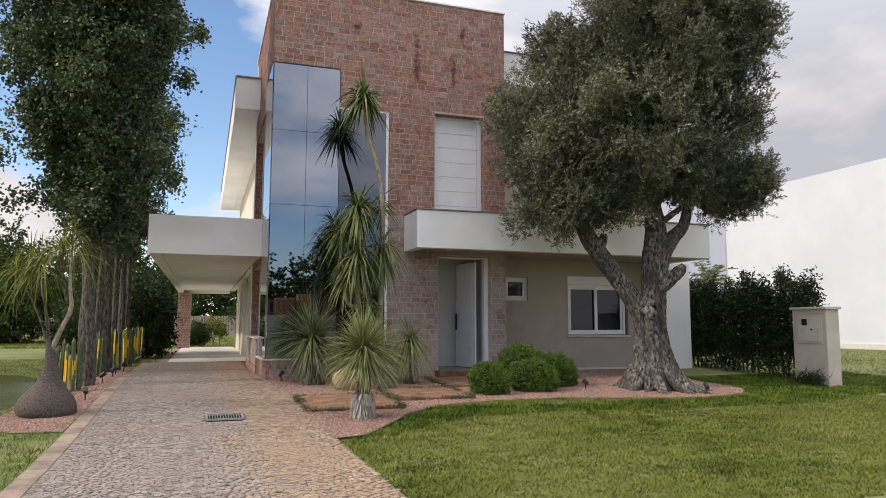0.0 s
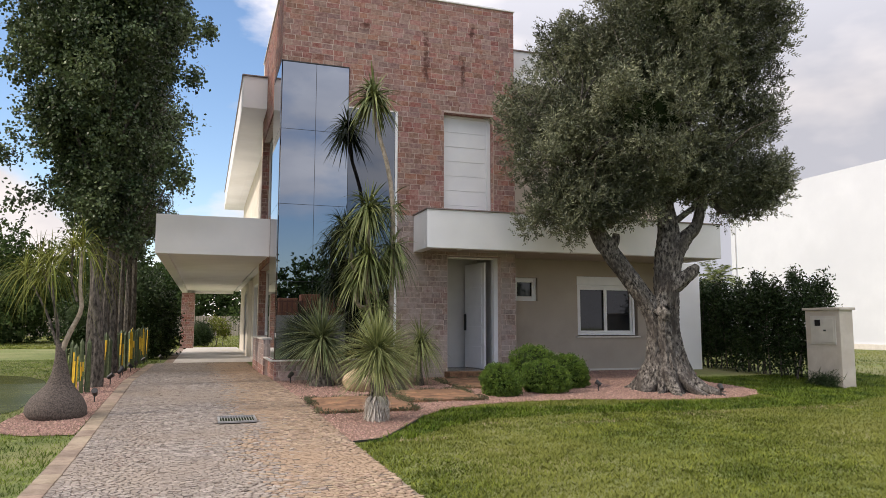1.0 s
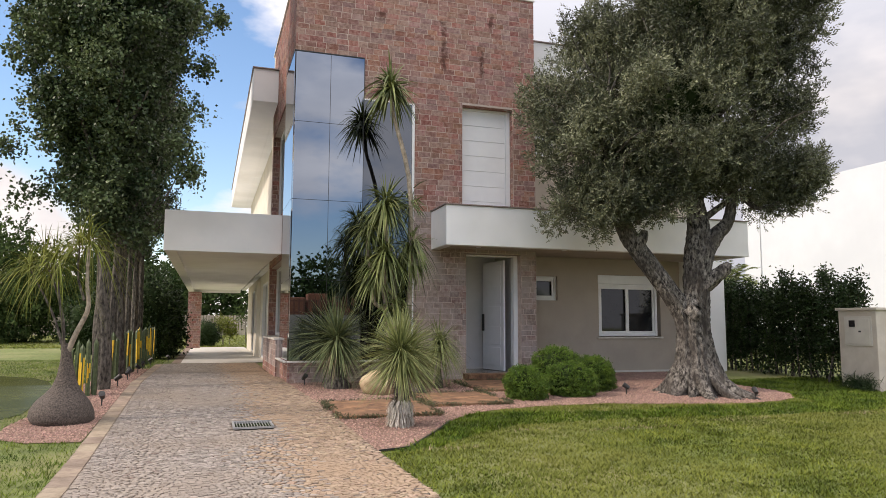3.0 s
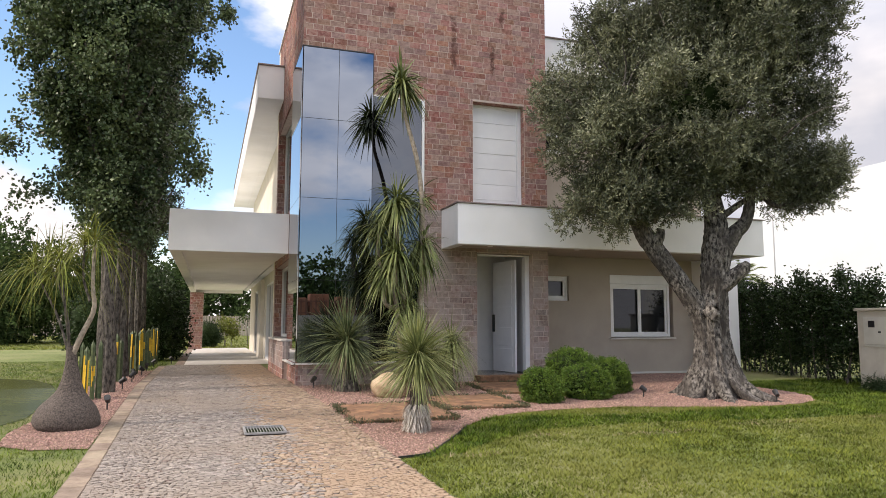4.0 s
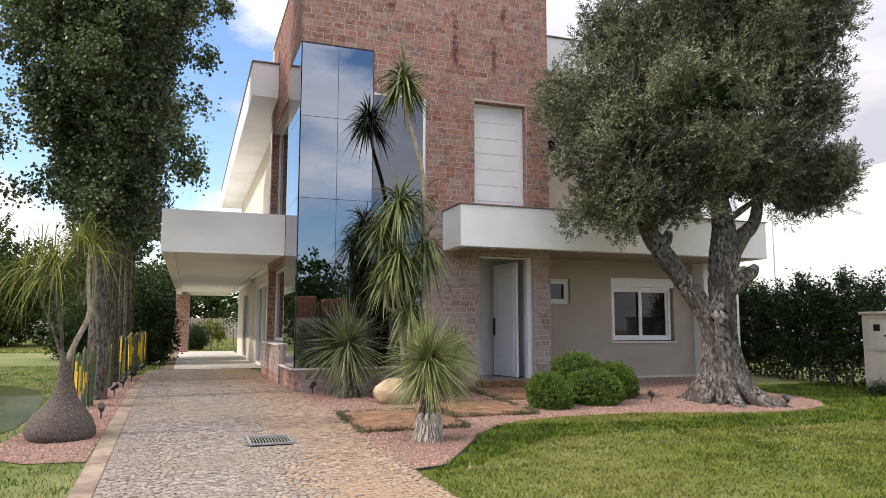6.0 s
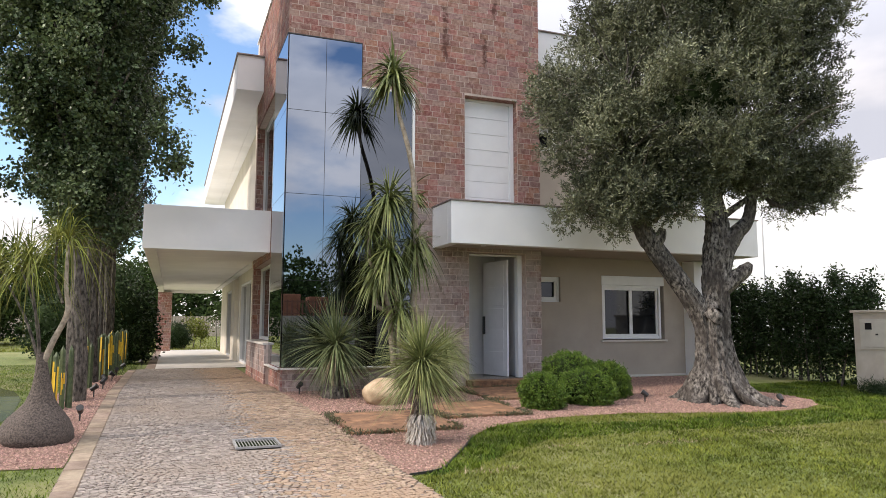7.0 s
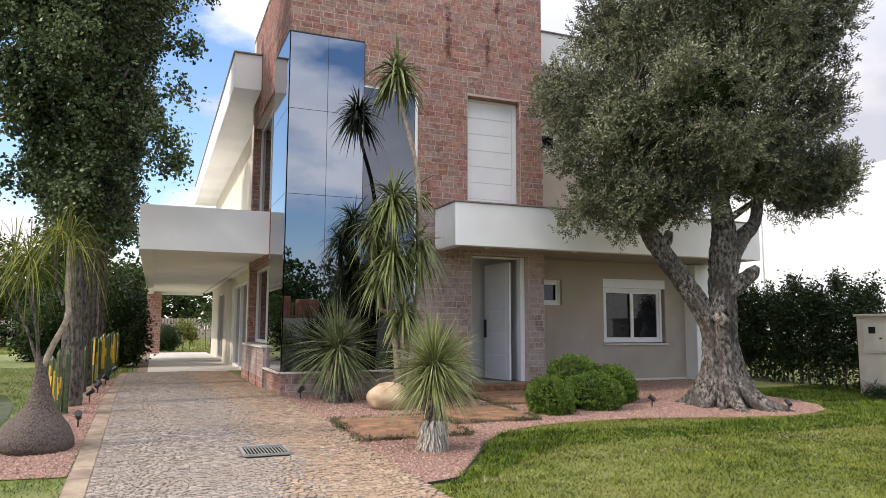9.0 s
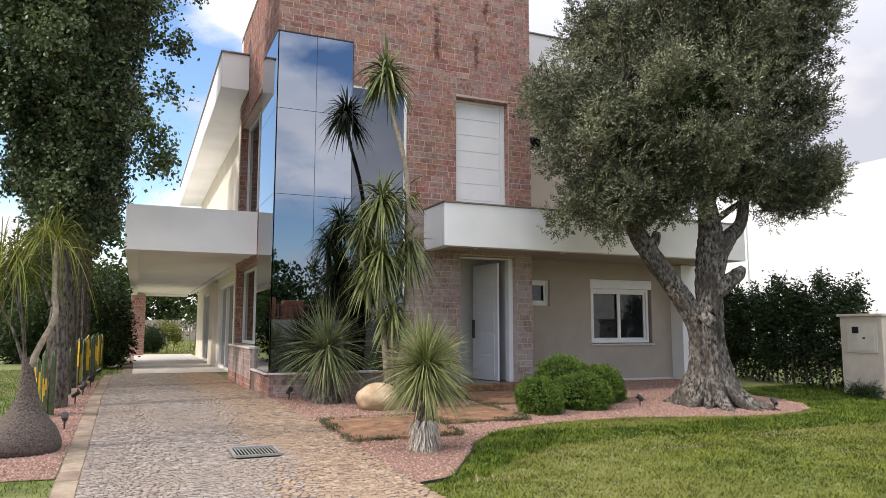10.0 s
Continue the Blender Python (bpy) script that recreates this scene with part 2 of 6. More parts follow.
M_joint = material("joint_sand", (0.16, 0.128, 0.10), (0.25, 0.205, 0.16), 20, 0.95, 0.5, 120)
M_paving = material("pale_paving", (0.55, 0.52, 0.475), (0.64, 0.61, 0.56), 5, 0.7, 0.1, 60)
M_slab = material("ochre_slab", (0.075, 0.035, 0.018), (0.33, 0.18, 0.095), 6.5, 0.85, 0.8, 30, stain=(0.17, 0.095, 0.055), stain_scale=3.2)
M_gravel = material("pink_gravel", (0.25, 0.142, 0.11), (0.425, 0.28, 0.225), 40, 0.9, 0.8, 120, "island", 0.45)
M_gravel_bed = material("gravel_bed", (0.18, 0.10, 0.076), (0.33, 0.215, 0.165), 38, 0.95, 1.0, 70)
M_soil = material("lawn_soil", (0.075, 0.10, 0.024), (0.155, 0.19, 0.05), 7, 0.95, 0.9, 45, stain=(0.19, 0.185, 0.075), stain_scale=0.5)
M_grass = material("grass_blades", (0.066, 0.092, 0.011), (0.178, 0.208, 0.036), 1.6, 0.6, 0.0, vary="island", vary_amount=0.55, translucent=0.3, spec=0.15, stain=(0.192, 0.206, 0.05), stain_scale=0.45)
M_grass_deep = material("lush_grass_blades", (0.042, 0.08, 0.008), (0.132, 0.182, 0.022), 2.0, 0.6, 0.0, vary="island", vary_amount=0.55, translucent=0.3, spec=0.15)
M_olive = material("olive_leaf", (0.034, 0.044, 0.022), (0.19, 0.205, 0.125), 1.3, 0.42, 0.0, vary="island", vary_amount=0.6, translucent=0.1, spec=0.38)
M_poplar = material("poplar_leaf", (0.018, 0.036, 0.014), (0.125, 0.165, 0.078), 1.2, 0.36, 0.0, vary="island", vary_amount=0.6, translucent=0.15, spec=0.22)
M_hedge = material("hedge_leaf", (0.014, 0.030, 0.010), (0.036, 0.058, 0.019), 2.0, 0.5, 0.0, vary="island", vary_amount=0.5, translucent=0.12, spec=0.15)
M_box = material("boxwood_leaf", (0.032, 0.074, 0.009), (0.14, 0.225, 0.033), 9.0, 0.45, 0.0, vary="island", vary_amount=0.4, translucent=0.2, spec=0.3)
M_far_leaf = material("distant_leaf", (0.020, 0.040, 0.013), (0.062, 0.094, 0.028), 0.5, 0.8, 0.0, vary="island", vary_amount=0.5, translucent=0.15, spec=0.1)
M_yucca = material("yucca_leaf", (0.10, 0.13, 0.042), (0.28, 0.30, 0.125), 5, 0.5, 0.0, vary="island", vary_amount=0.35, translucent=0.15, spec=0.3)
M_yucca_grey = material("blue_yucca_leaf", (0.06, 0.088, 0.034), (0.19, 0.22, 0.105), 5, 0.5, 0.0, vary="island", vary_amount=0.35, translucent=0.12, spec=0.3)
M_yucca_tall = material("tall_yucca_leaf", (0.058, 0.083, 0.024), (0.195, 0.225, 0.08), 5, 0.45, 0.0, vary="island", vary_amount=0.4, translucent=0.15, spec=0.3)
M_pony_leaf = material("ponytail_leaf", (0.066, 0.086, 0.014), (0.205, 0.22, 0.045), 5, 0.6, 0.0, vary="island", vary_amount=0.45, translucent=0.15, spec=0.15)
# near-black colour painted as shade, inside foliage and under the drain grate
M_inner_shade = material("inner_shade", (0.010, 0.018, 0.006), (0.022, 0.036, 0.012), 8, 0.95, 0.0, spec=0.1)
M_pale_shag = material("pale_shag", (0.30, 0.27, 0.235), (0.56, 0.52, 0.46), 12, 0.9, 0.0, vary="island", vary_amount=0.35)
M_creeper = material("creeper_leaf", (0.03, 0.038, 0.014), (0.095, 0.10, 0.04), 5.0, 0.6, 0.0, vary="island", vary_amount=0.4)
M_dry_leaf = material("dry_leaf", (0.20, 0.155, 0.095), (0.38, 0.31, 0.21), 9, 0.85, 0.0, vary="island", vary_amount=0.35)
M_olive_bark = material("olive_bark", (0.016, 0.013, 0.011), (0.30, 0.275, 0.24), 24, 0.95, 1.0, 46, stretch=(1, 1, 0.5), low=0.40, high=0.68, stain=(0.05, 0.042, 0.036), stain_scale=4.5)
M_poplar_bark = material("poplar_bark", (0.016, 0.013, 0.010), (0.15, 0.13, 0.108), 26, 0.95, 1.0, 38, stretch=(1, 1, 0.4))
M_pony_bark = material("ponytail_bark", (0.032, 0.026, 0.022), (0.135, 0.108, 0.09), 60, 0.95, 1.0, 30)
M_stem = material("yucca_stem", (0.20, 0.165, 0.125), (0.40, 0.34, 0.27), 16, 0.9, 0.7, 40)
M_cactus = material("cactus_green", (0.035, 0.055, 0.022), (0.085, 0.115, 0.045), 14, 0.6, 0.2, 60)
M_cactus_y = material("cactus_yellow", (0.50, 0.28, 0.012), (0.72, 0.47, 0.03), 9, 0.6, 0.2, 60)
M_boulder = material("tan_boulder", (0.36, 0.25, 0.15), (0.55, 0.43, 0.29), 5, 0.85, 0.5, 40)
M_box_paint = material("meter_housing", (0.48, 0.43, 0.37), (0.58, 0.525, 0.455), 3, 0.8, 0.2, 90, stain=(0.46, 0.40, 0.33), stain_scale=1.8)
M_panel = material("meter_panel", (0.50, 0.47, 0.42), (0.57, 0.54, 0.48), 4, 0.5)
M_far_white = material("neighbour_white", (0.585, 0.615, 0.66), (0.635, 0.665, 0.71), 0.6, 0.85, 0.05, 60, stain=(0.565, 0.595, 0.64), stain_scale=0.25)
M_fence = material("grey_timber", (0.22, 0.185, 0.15), (0.38, 0.33, 0.27), 6, 0.9, 0.3, 30, stretch=(4, 4, 0.4))
M_red_fence = material("red_timber", (0.16, 0.065, 0.04), (0.26, 0.12, 0.075), 6, 0.8, 0.3, 30, stretch=(4, 4, 0.4))
M_terracotta = material("terracotta", (0.27, 0.105, 0.05), (0.37, 0.155, 0.08), 4, 0.8, 0.2, 30)
M_water = material("pond_water", (0.05, 0.056, 0.014), (0.08, 0.084, 0.024), 0.6, 0.2, 0.15, 5, spec=0.1)
M_water.node_tree.nodes["Principled BSDF"].inputs["IOR"].default_value = 1.1
M_steel = material("galvanised_steel", (0.25, 0.25, 0.245), (0.36, 0.36, 0.355), 12, 0.45, 0.1, 80, metal=0.25)
M_hall = material("hall_wall", (0.62, 0.61, 0.59), (0.70, 0.69, 0.67), 2, 0.6)
M_hall_floor = material("hall_floor", (0.16, 0.13, 0.11), (0.24, 0.20, 0.17), 6, 0.25)

# ---- builders ----


def mesh_ob(name, me, mat, parent=None, label=""):
    me.materials.append(mat)
    ob = new(name, me)
    if parent:
        ob.parent = parent
    if label:
        ob["label"] = label
    return ob


def part(name, bm, mat, parent=None, label="", smooth=False):
    me = bpy.data.meshes.new(name)
    if smooth:
        for f in bm.faces:
            f.smooth = True
    bm.to_mesh(me)
    bm.free()
    return mesh_ob(name, me, mat, parent, label)


def fast_mesh(name, verts, faces, smooth=False):
    """A mesh from numpy arrays: verts (n, 3), faces (m, k)."""
    me = bpy.data.meshes.new(name)
    verts, faces = np.asarray(verts, dtype=np.float32), np.asarray(faces, dtype=np.int32)
    m, k = faces.shape
    me.vertices.add(len(verts))
    me.vertices.foreach_set("co", verts.ravel())
    me.loops.add(m * k)
    me.loops.foreach_set("vertex_index", faces.ravel())
    me.polygons.add(m)
    me.polygons.foreach_set("loop_start", np.arange(0, m * k, k, dtype=np.int32))
    me.polygons.foreach_set("loop_total", np.full(m, k, dtype=np.int32))
    me.polygons.foreach_set("use_smooth", np.full(m, bool(smooth)))
    me.update(calc_edges=True)
    return me


def thing(name, label, category, at=(0, 0, 0), group="", kind=""):
    ob = new(name)
    ob.location = at
    ob.empty_display_size = 0.2
    return tagged(ob, label, category, group, kind)


def add_box(bm, x0, x1, y0, y1, z0, z1, bevel=0.0):
    vs = [bm.verts.new(p) for p in ((x0, y0, z0), (x1, y0, z0), (x1, y1, z0), (x0, y1, z0), (x0, y0, z1), (x1, y0, z1), (x1, y1, z1), (x0, y1, z1))]
    fs = [bm.faces.new([vs[i] for i in q]) for q in ((3, 2, 1, 0), (4, 5, 6, 7), (0, 1, 5, 4), (1, 2, 6, 5), (2, 3, 7, 6), (3, 0, 4, 7))]
    if bevel:
        es = list({e for f in fs for e in f.edges})
        bmesh.ops.bevel(bm, geom=es, offset=bevel, segments=2, affect="EDGES", profile=0.6)


def box_part(name, x0, x1, y0, y1, z0, z1, mat, parent=None, label="", bevel=0.006):
    bm = bmesh.new()
    add_box(bm, x0, x1, y0, y1, z0, z1, bevel)
    return part(name, bm, mat, parent, label)


def pierced(name, axis, level, thick, a0, a1, z0, z1, holes, mat, parent, label=""):
    """A wall in the plane axis=level (thickness away from the viewer) with openings (a0, a1, z0, z1) right through it."""
    cuts_a = sorted({a0, a1, *[h for o in holes for h in o[:2] if a0 < h < a1]})
    cuts_z = sorted({z0, z1, *[h for o in holes for h in o[2:] if z0 < h < z1]})
    bm = bmesh.new()
    for p, q in zip(cuts_a, cuts_a[1:]):
        for r, s in zip(cuts_z, cuts_z[1:]):
            ma, mz = (p + q) / 2, (r + s) / 2
            if any(o[0] < ma < o[1] and o[2] < mz < o[3] for o in holes):
                continue
            if axis == "y":
                add_box(bm, p, q, level, level + thick, r, s)
            else:
                add_box(bm, level, level + thick, p, q, r, s)
    bmesh.ops.remove_doubles(bm, verts=bm.verts, dist=1e-5)
    seen = {}
    for f in bm.faces:
        c = f.calc_center_median()
        seen.setdefault((round(c.x, 4), round(c.y, 4), round(c.z, 4)), []).append(f)
    bmesh.ops.delete(bm, geom=[f for fs in seen.values() if len(fs) > 1 for f in fs], context="FACES")
    return part(name, bm, mat, parent, label)


def tube(points, radii, sides=12, lumps=0.0, flutes=0, flute=0.0, seed=0, ridges=0.0):
    """Verts and quads of a limb that runs through the points with the given radii, uneven and fluted if asked."""
    pts = [Vector(p) for p in points]
    verts, faces = [], []
    side = Vector((1, 0, 0))
    for i, p in enumerate(pts):
        d = (pts[min(i + 1, len(pts) - 1)] - pts[max(i - 1, 0)]).normalized()
        side = (side - d * side.dot(d))
        if side.length < 1e-4:
            side = d.orthogonal()
        side.normalize()
        up = d.cross(side)
        for k in range(sides):
            a = 2 * math.pi * k / sides
            r = radii[i]
            if lumps:
                r *= 1 + lumps * noise.noise((p.x * 2 + math.cos(a) * 1.3 + seed, p.y * 2 + math.sin(a) * 1.3, p.z * 1.5))
            if ridges:
                ca, sa = math.cos(a), math.sin(a)
                r *= 1 + ridges * (noise.noise((ca * 4.5 + seed, sa * 4.5, p.z * 1.1)) + 0.6 * noise.noise((ca * 11, sa * 11 + seed, p.z * 2.2)) + 0.35 * noise.noise((ca * 22, sa * 22, p.z * 7)) - 0.55 * (1 - abs(math.sin(8.5 * a + 1.1 * p.z + 2.2 * noise.noise((ca * 2, sa * 2, p.z * 1.3))))) ** 3)
            if flutes:
                r *= 1 + flute * math.sin(flutes * a + p.z * 0.8 + seed) + flute * 0.6 * math.sin((flutes * 2 + 1) * a - p.z * 1.3)
            verts.append(p + side * (r * math.cos(a)) + up * (r * math.sin(a)))
    for i in range(len(pts) - 1):
        for k in range(sides):
            a, b = i * sides + k, i * sides + (k + 1) % sides
            faces.append((a, b, b + sides, a + sides))
    return [tuple(v) for v in verts], faces


def join_tubes(tubes):
    verts, faces = [], []
    for v, f in tubes:
        o = len(verts)
        verts += v
        faces += [tuple(i + o for i in q) for q in f]
    return np.array(verts), np.array(faces)


def bend(points, n):
    """A smooth line of n points through the given ones (Catmull-Rom)."""
    p = [Vector(q) for q in points]
    p = [p[0] * 2 - p[1]] + p + [p[-1] * 2 - p[-2]]
    out = []
    spans = len(p) - 3
    for i in range(n):
        u = i / (n - 1) * spans
        k = min(int(u), spans - 1)
        t = u - k
        a, b, c, d = p[k:k + 4]
        out.append(0.5 * ((2 * b) + (c - a) * t + (2 * a - 5 * b + 4 * c - d) * t * t + (3 * b - a - 3 * c + d) * t ** 3))
    return out


def unit(v):
    return v / np.maximum(np.linalg.norm(v, axis=1, keepdims=True), 1e-9)


def leaf_mesh(name, rng, centres, outward, length, width, droop=0.0, spread=0.9):
    """Many small leaves, each a folded four-cornered blade, growing roughly outward from the centres."""
    n = len(centres)
    d = unit(outward + rng.normal(0, spread, (n, 3)) + np.array([0, 0, -droop]))
    s = unit(np.cross(d, rng.normal(0, 1, (n, 3))))
    up = np.cross(s, d)
    ln = (length * rng.uniform(0.65, 1.25, n))[:, None]
    wd = (width * rng.uniform(0.7, 1.2, n))[:, None]
    base = centres - d * ln * 0.5
    mid = base + d * ln * 0.45 + up * ln * 0.06
    tip = base + d * ln
    verts = np.stack([base, mid + s * wd * 0.5, tip, mid - s * wd * 0.5], axis=1).reshape(-1, 3)
    i = np.arange(n)[:, None] * 4
    return fast_mesh(name, verts, np.concatenate([i, i + 1, i + 2, i + 3], axis=1))


def shoot_mesh(name, rng, roots, ways, leaves, reach, length, width):
    """Leafy shoots: each a short twig's worth of narrow leaves set in turn round its line, like a brush."""
    n = len(roots)
    d = unit(unit(ways) + rng.normal(0, 0.42, (n, 3)))
    s = unit(np.cross(d, rng.normal(0, 1, (n, 3))))
    u = np.cross(d, s)
    far = reach * rng.uniform(0.6, 1.3, n)
    t = np.tile((np.arange(leaves) + 0.5) / leaves, n)
    a = np.tile(np.arange(leaves) * 2.4, n) + np.repeat(rng.uniform(0, 6.28, n), leaves)
    d, s, u, far, roots = (np.repeat(q, leaves, axis=0) for q in (d, s, u, far, roots))
    ring = s * np.cos(a)[:, None] + u * np.sin(a)[:, None]
    base = roots + d * (far * (t - 0.5))[:, None]
    way = unit(d * (0.55 + 0.7 * t)[:, None] + ring * 0.85 + rng.normal(0, 0.22, d.shape))
    flat = unit(np.cross(way, ring + rng.normal(0, 0.4, d.shape)))
    ln = (length * rng.uniform(0.7, 1.2, len(base)))[:, None]
    wd = (width * rng.uniform(0.75, 1.2, len(base)))[:, None]
    mid = base + way * ln * 0.5 + ring * ln * 0.05
    verts = np.stack([base, mid + flat * wd * 0.5, base + way * ln, mid - flat * wd * 0.5], axis=1).reshape(-1, 3)
    i = np.arange(len(base))[:, None] * 4
    return fast_mesh(name, verts, np.concatenate([i, i + 1, i + 2, i + 3], axis=1))


def in_blobs(rng, blobs, count, shell=0.45, twigs=14, twig_size=0.16):
    """Points gathered in small twigs, mostly near the skin of a set of ellipsoids (x, y, z, rx, ry, rz), with their outward ways."""
    weight = np.array([b[3] * b[4] + b[4] * b[5] + b[3] * b[5] for b in blobs])
    pick = rng.choice(len(blobs), count // twigs, p=weight / weight.sum())
    b = np.array(blobs)[pick]
    d = unit(rng.normal(0, 1, (len(b), 3)))
    r = 1 - shell * rng.random(len(b)) ** 1.7
    r *= 1 + 0.10 * np.sin(d[:, 0] * 7 + b[:, 0] * 3) * np.cos(d[:, 2] * 6 + b[:, 1])
    c = b[:, :3] + d * b[:, 3:] * r[:, None]
    away = unit(d / b[:, 3:])
    c = np.repeat(c, twigs, axis=0)
    away = np.repeat(away, twigs, axis=0)
    return c + rng.normal(0, twig_size * 0.5, c.shape) + away * rng.normal(0, twig_size * 0.45, (len(c), 1)), away


def straps(name, rng, centre, count, length, width, low=-0.5, high=1.0, droop=0.5, segments=4, axis=(0, 0, 1), fan=0.06, curl=1.0):
    """A rosette of narrow tapering leaves round a centre; low..high: how steeply they leave it, droop: how much they arch."""
    a = rng.uniform(0, 2 * math.pi, count)
    el = np.arcsin(np.clip(np.sin(low * math.pi / 2) + (np.sin(high * math.pi / 2) - np.sin(low * math.pi / 2)) * rng.random(count), -1, 1))
    d = np.stack([np.cos(a) * np.cos(el), np.sin(a) * np.cos(el), np.sin(el)], axis=1)
    ln = length * rng.uniform(0.75, 1.1, count)
    side = unit(np.cross(d, np.array([0, 0, 1.0]) + rng.normal(0, 0.25, (count, 3))))
    start = np.array(centre) + d * fan * rng.uniform(0.4, 1.2, (count, 1)) + np.array(axis) * rng.normal(0, fan, (count, 1))
    drop = droop * rng.uniform(0.5, 1.4, count) * np.cos(el) ** curl
    rows = []
    for k in range(segments + 1):
        t = k / segments
        p = start + d * (ln * t)[:, None]
        p[:, 2] -= drop * ln * t * t
        w = width * (0.75 + 0.6 * t - 1.32 * t * t) if t < 1 else width * 0.03
        rows.append(p - side * w * 0.5)
        rows.append(p + side * w * 0.5)
    verts = np.stack(rows, axis=1).reshape(-1, 3)
    per = 2 * (segments + 1)
    base = np.arange(count)[:, None, None] * per
    quad = np.array([[2 * k, 2 * k + 1, 2 * k + 3, 2 * k + 2] for k in range(segments)])[None]
    return fast_mesh(name, verts, (base + quad).reshape(-1, 4))


def rise(y):
    """The height of the ground, which climbs gently towards the house."""
    return float(np.interp(y, [-60, 0, 5, 8, 14, 16, 21, 60, 300], [-0.3, -0.22, -0.14, -0.08, 0.15, 0.13, 0.11, 0.1, 0.1]))


def rise_all(y):
    return np.interp(y, [-60, 0, 5, 8, 14, 16, 21, 60, 300], [-0.3, -0.22, -0.14, -0.08, 0.15, 0.13, 0.11, 0.1, 0.1])

# ---- ground, lawn, pond ----
ys = [-300, -60, -20, 0, 2, 4, 5, 6, 7, 8, 9, 10, 11, 12, 13, 14, 15, 16, 18, 21, 30, 60, 300]
xs = [-300, -60, -30, -15, -8, -4, 0, 4, 8, 12, 18, 30, 60, 300]
gv = [(x, y, rise(y)) for y in ys for x in xs]
gf = [(j * len(xs) + i, j * len(xs) + i + 1, (j + 1) * len(xs) + i + 1, (j + 1) * len(xs) + i) for j in range(len(ys) - 1) for i in range(len(xs) - 1)]
ground = mesh_ob("ground", fast_mesh("ground", gv, gf), M_soil)
tagged(ground, "level lawn ground that rises gently to the house", "lawn", kind="structure")


def sheet(name, poly, lift, mat, label, category, step=0.5):
    """A thin slab of ground cover with the outline poly that follows the rise of the ground."""
    bm = bmesh.new()
    bm.faces.new([bm.verts.new((x, y, 0)) for x, y in poly])
    y0, y1 = min(p[1] for p in poly), max(p[1] for p in poly)
    for c in np.arange(math.ceil(y0 / step) * step, y1, step):
        bmesh.ops.bisect_plane(bm, geom=bm.verts[:] + bm.edges[:] + bm.faces[:], plane_co=(0, c, 0), plane_no=(0, 1, 0))
    for v in bm.verts:
        v.co.z = rise(v.co.y) + lift
    skirt = bmesh.ops.extrude_face_region(bm, geom=bm.faces[:])
    for v in skirt["geom"]:
        if isinstance(v, bmesh.types.BMVert):
            v.co.z -= 0.001
    bmesh.ops.recalc_face_normals(bm, faces=bm.faces[:])
    ob = part(name, bm, mat)
    return tagged(ob, label, category, kind="structure")


def inside(poly, x, y):
    hit = np.zeros(len(x), dtype=bool)
    for (x0, y0), (x1, y1) in zip(poly, poly[1:] + poly[:1]):
        if y0 == y1:
            continue
        cross = ((y0 > y) != (y1 > y)) & (x < (x1 - x0) * (y - y0) / (y1 - y0) + x0)
        hit ^= cross
    return hit


DRIVE = [(-1.32, -8.0), (1.62, -8.0), (1.54, 5.0), (1.47, 7.7), (1.36, 11.1), (1.20, 13.4), (1.10, 16.1), (1.10, 20.9), (-1.46, 20.9), (-1.44, 15.0), (-1.35, 7.0)]
BED = [(1.345, 11.1), (1.465, 7.7), (1.80, 7.82), (2.06, 8.18), (2.40, 8.68), (2.72, 9.20), (3.10, 9.62), (3.56, 9.90), (4.3, 10.08), (5.5, 10.12),
       (6.2, 9.95), (6.98, 9.76), (7.7, 9.68), (8.4, 9.78), (8.9, 10.0), (9.25, 10.4), (9.35, 10.9), (9.25, 11.6), (9.5, 12.4), (10.2, 13.2), (10.2, 14.0), (6.2, 14.36), (6.2, 13.5), (1.18, 13.5)]
STRIP = [(-2.26, 9.25), (-1.9, 8.95), (-1.38, 8.9), (-1.40, 12.0), (-1.46, 18.6), (-1.9, 18.6), (-2.12, 15.0), (-2.14, 11.5), (-2.32, 10.0)]
POND = [(-2.37, 10.9), (-2.38, 12.3), (-2.52, 13.6), (-2.85, 15.0), (-3.35, 16.2), (-5.5, 18.2), (-9, 19.4), (-16, 18.5), (-18, 12), (-9, 9.2), (-5, 9.3), (-3.1, 9.9), (-2.55, 10.4)]
drive = sheet("driveway", DRIVE, 0.004, M_joint, "sandy bed of the cobbled driveway beside the house", "driveway")
bed = sheet("gravel_bed", BED, 0.010, M_gravel_bed, "pink gravel planting bed along the house front", "gravel")
strip = sheet("gravel_strip", STRIP, 0.010, M_gravel_bed, "pink gravel strip beside the driveway", "gravel")
pond = sheet("pond", POND, 0.006, M_water, "still dark green garden pond beside the lawn", "pond", 2.0)
pond.name = "water"
porch = sheet("porch_paving", [(-0.85, 20.9), (1.4, 20.9), (1.4, 34.8), (-0.85, 34.8)], 0.02, M_paving, "pale smooth paving under the carport canopy", "paving", 4.0)
porch_edge = sheet("porch_edging", [(-1.08, 20.9), (-0.855, 20.9), (-0.855, 34.8), (-1.08, 34.8)], 0.018, M_edge_stone, "brown stone edging of the porch paving", "paving", 4.0)


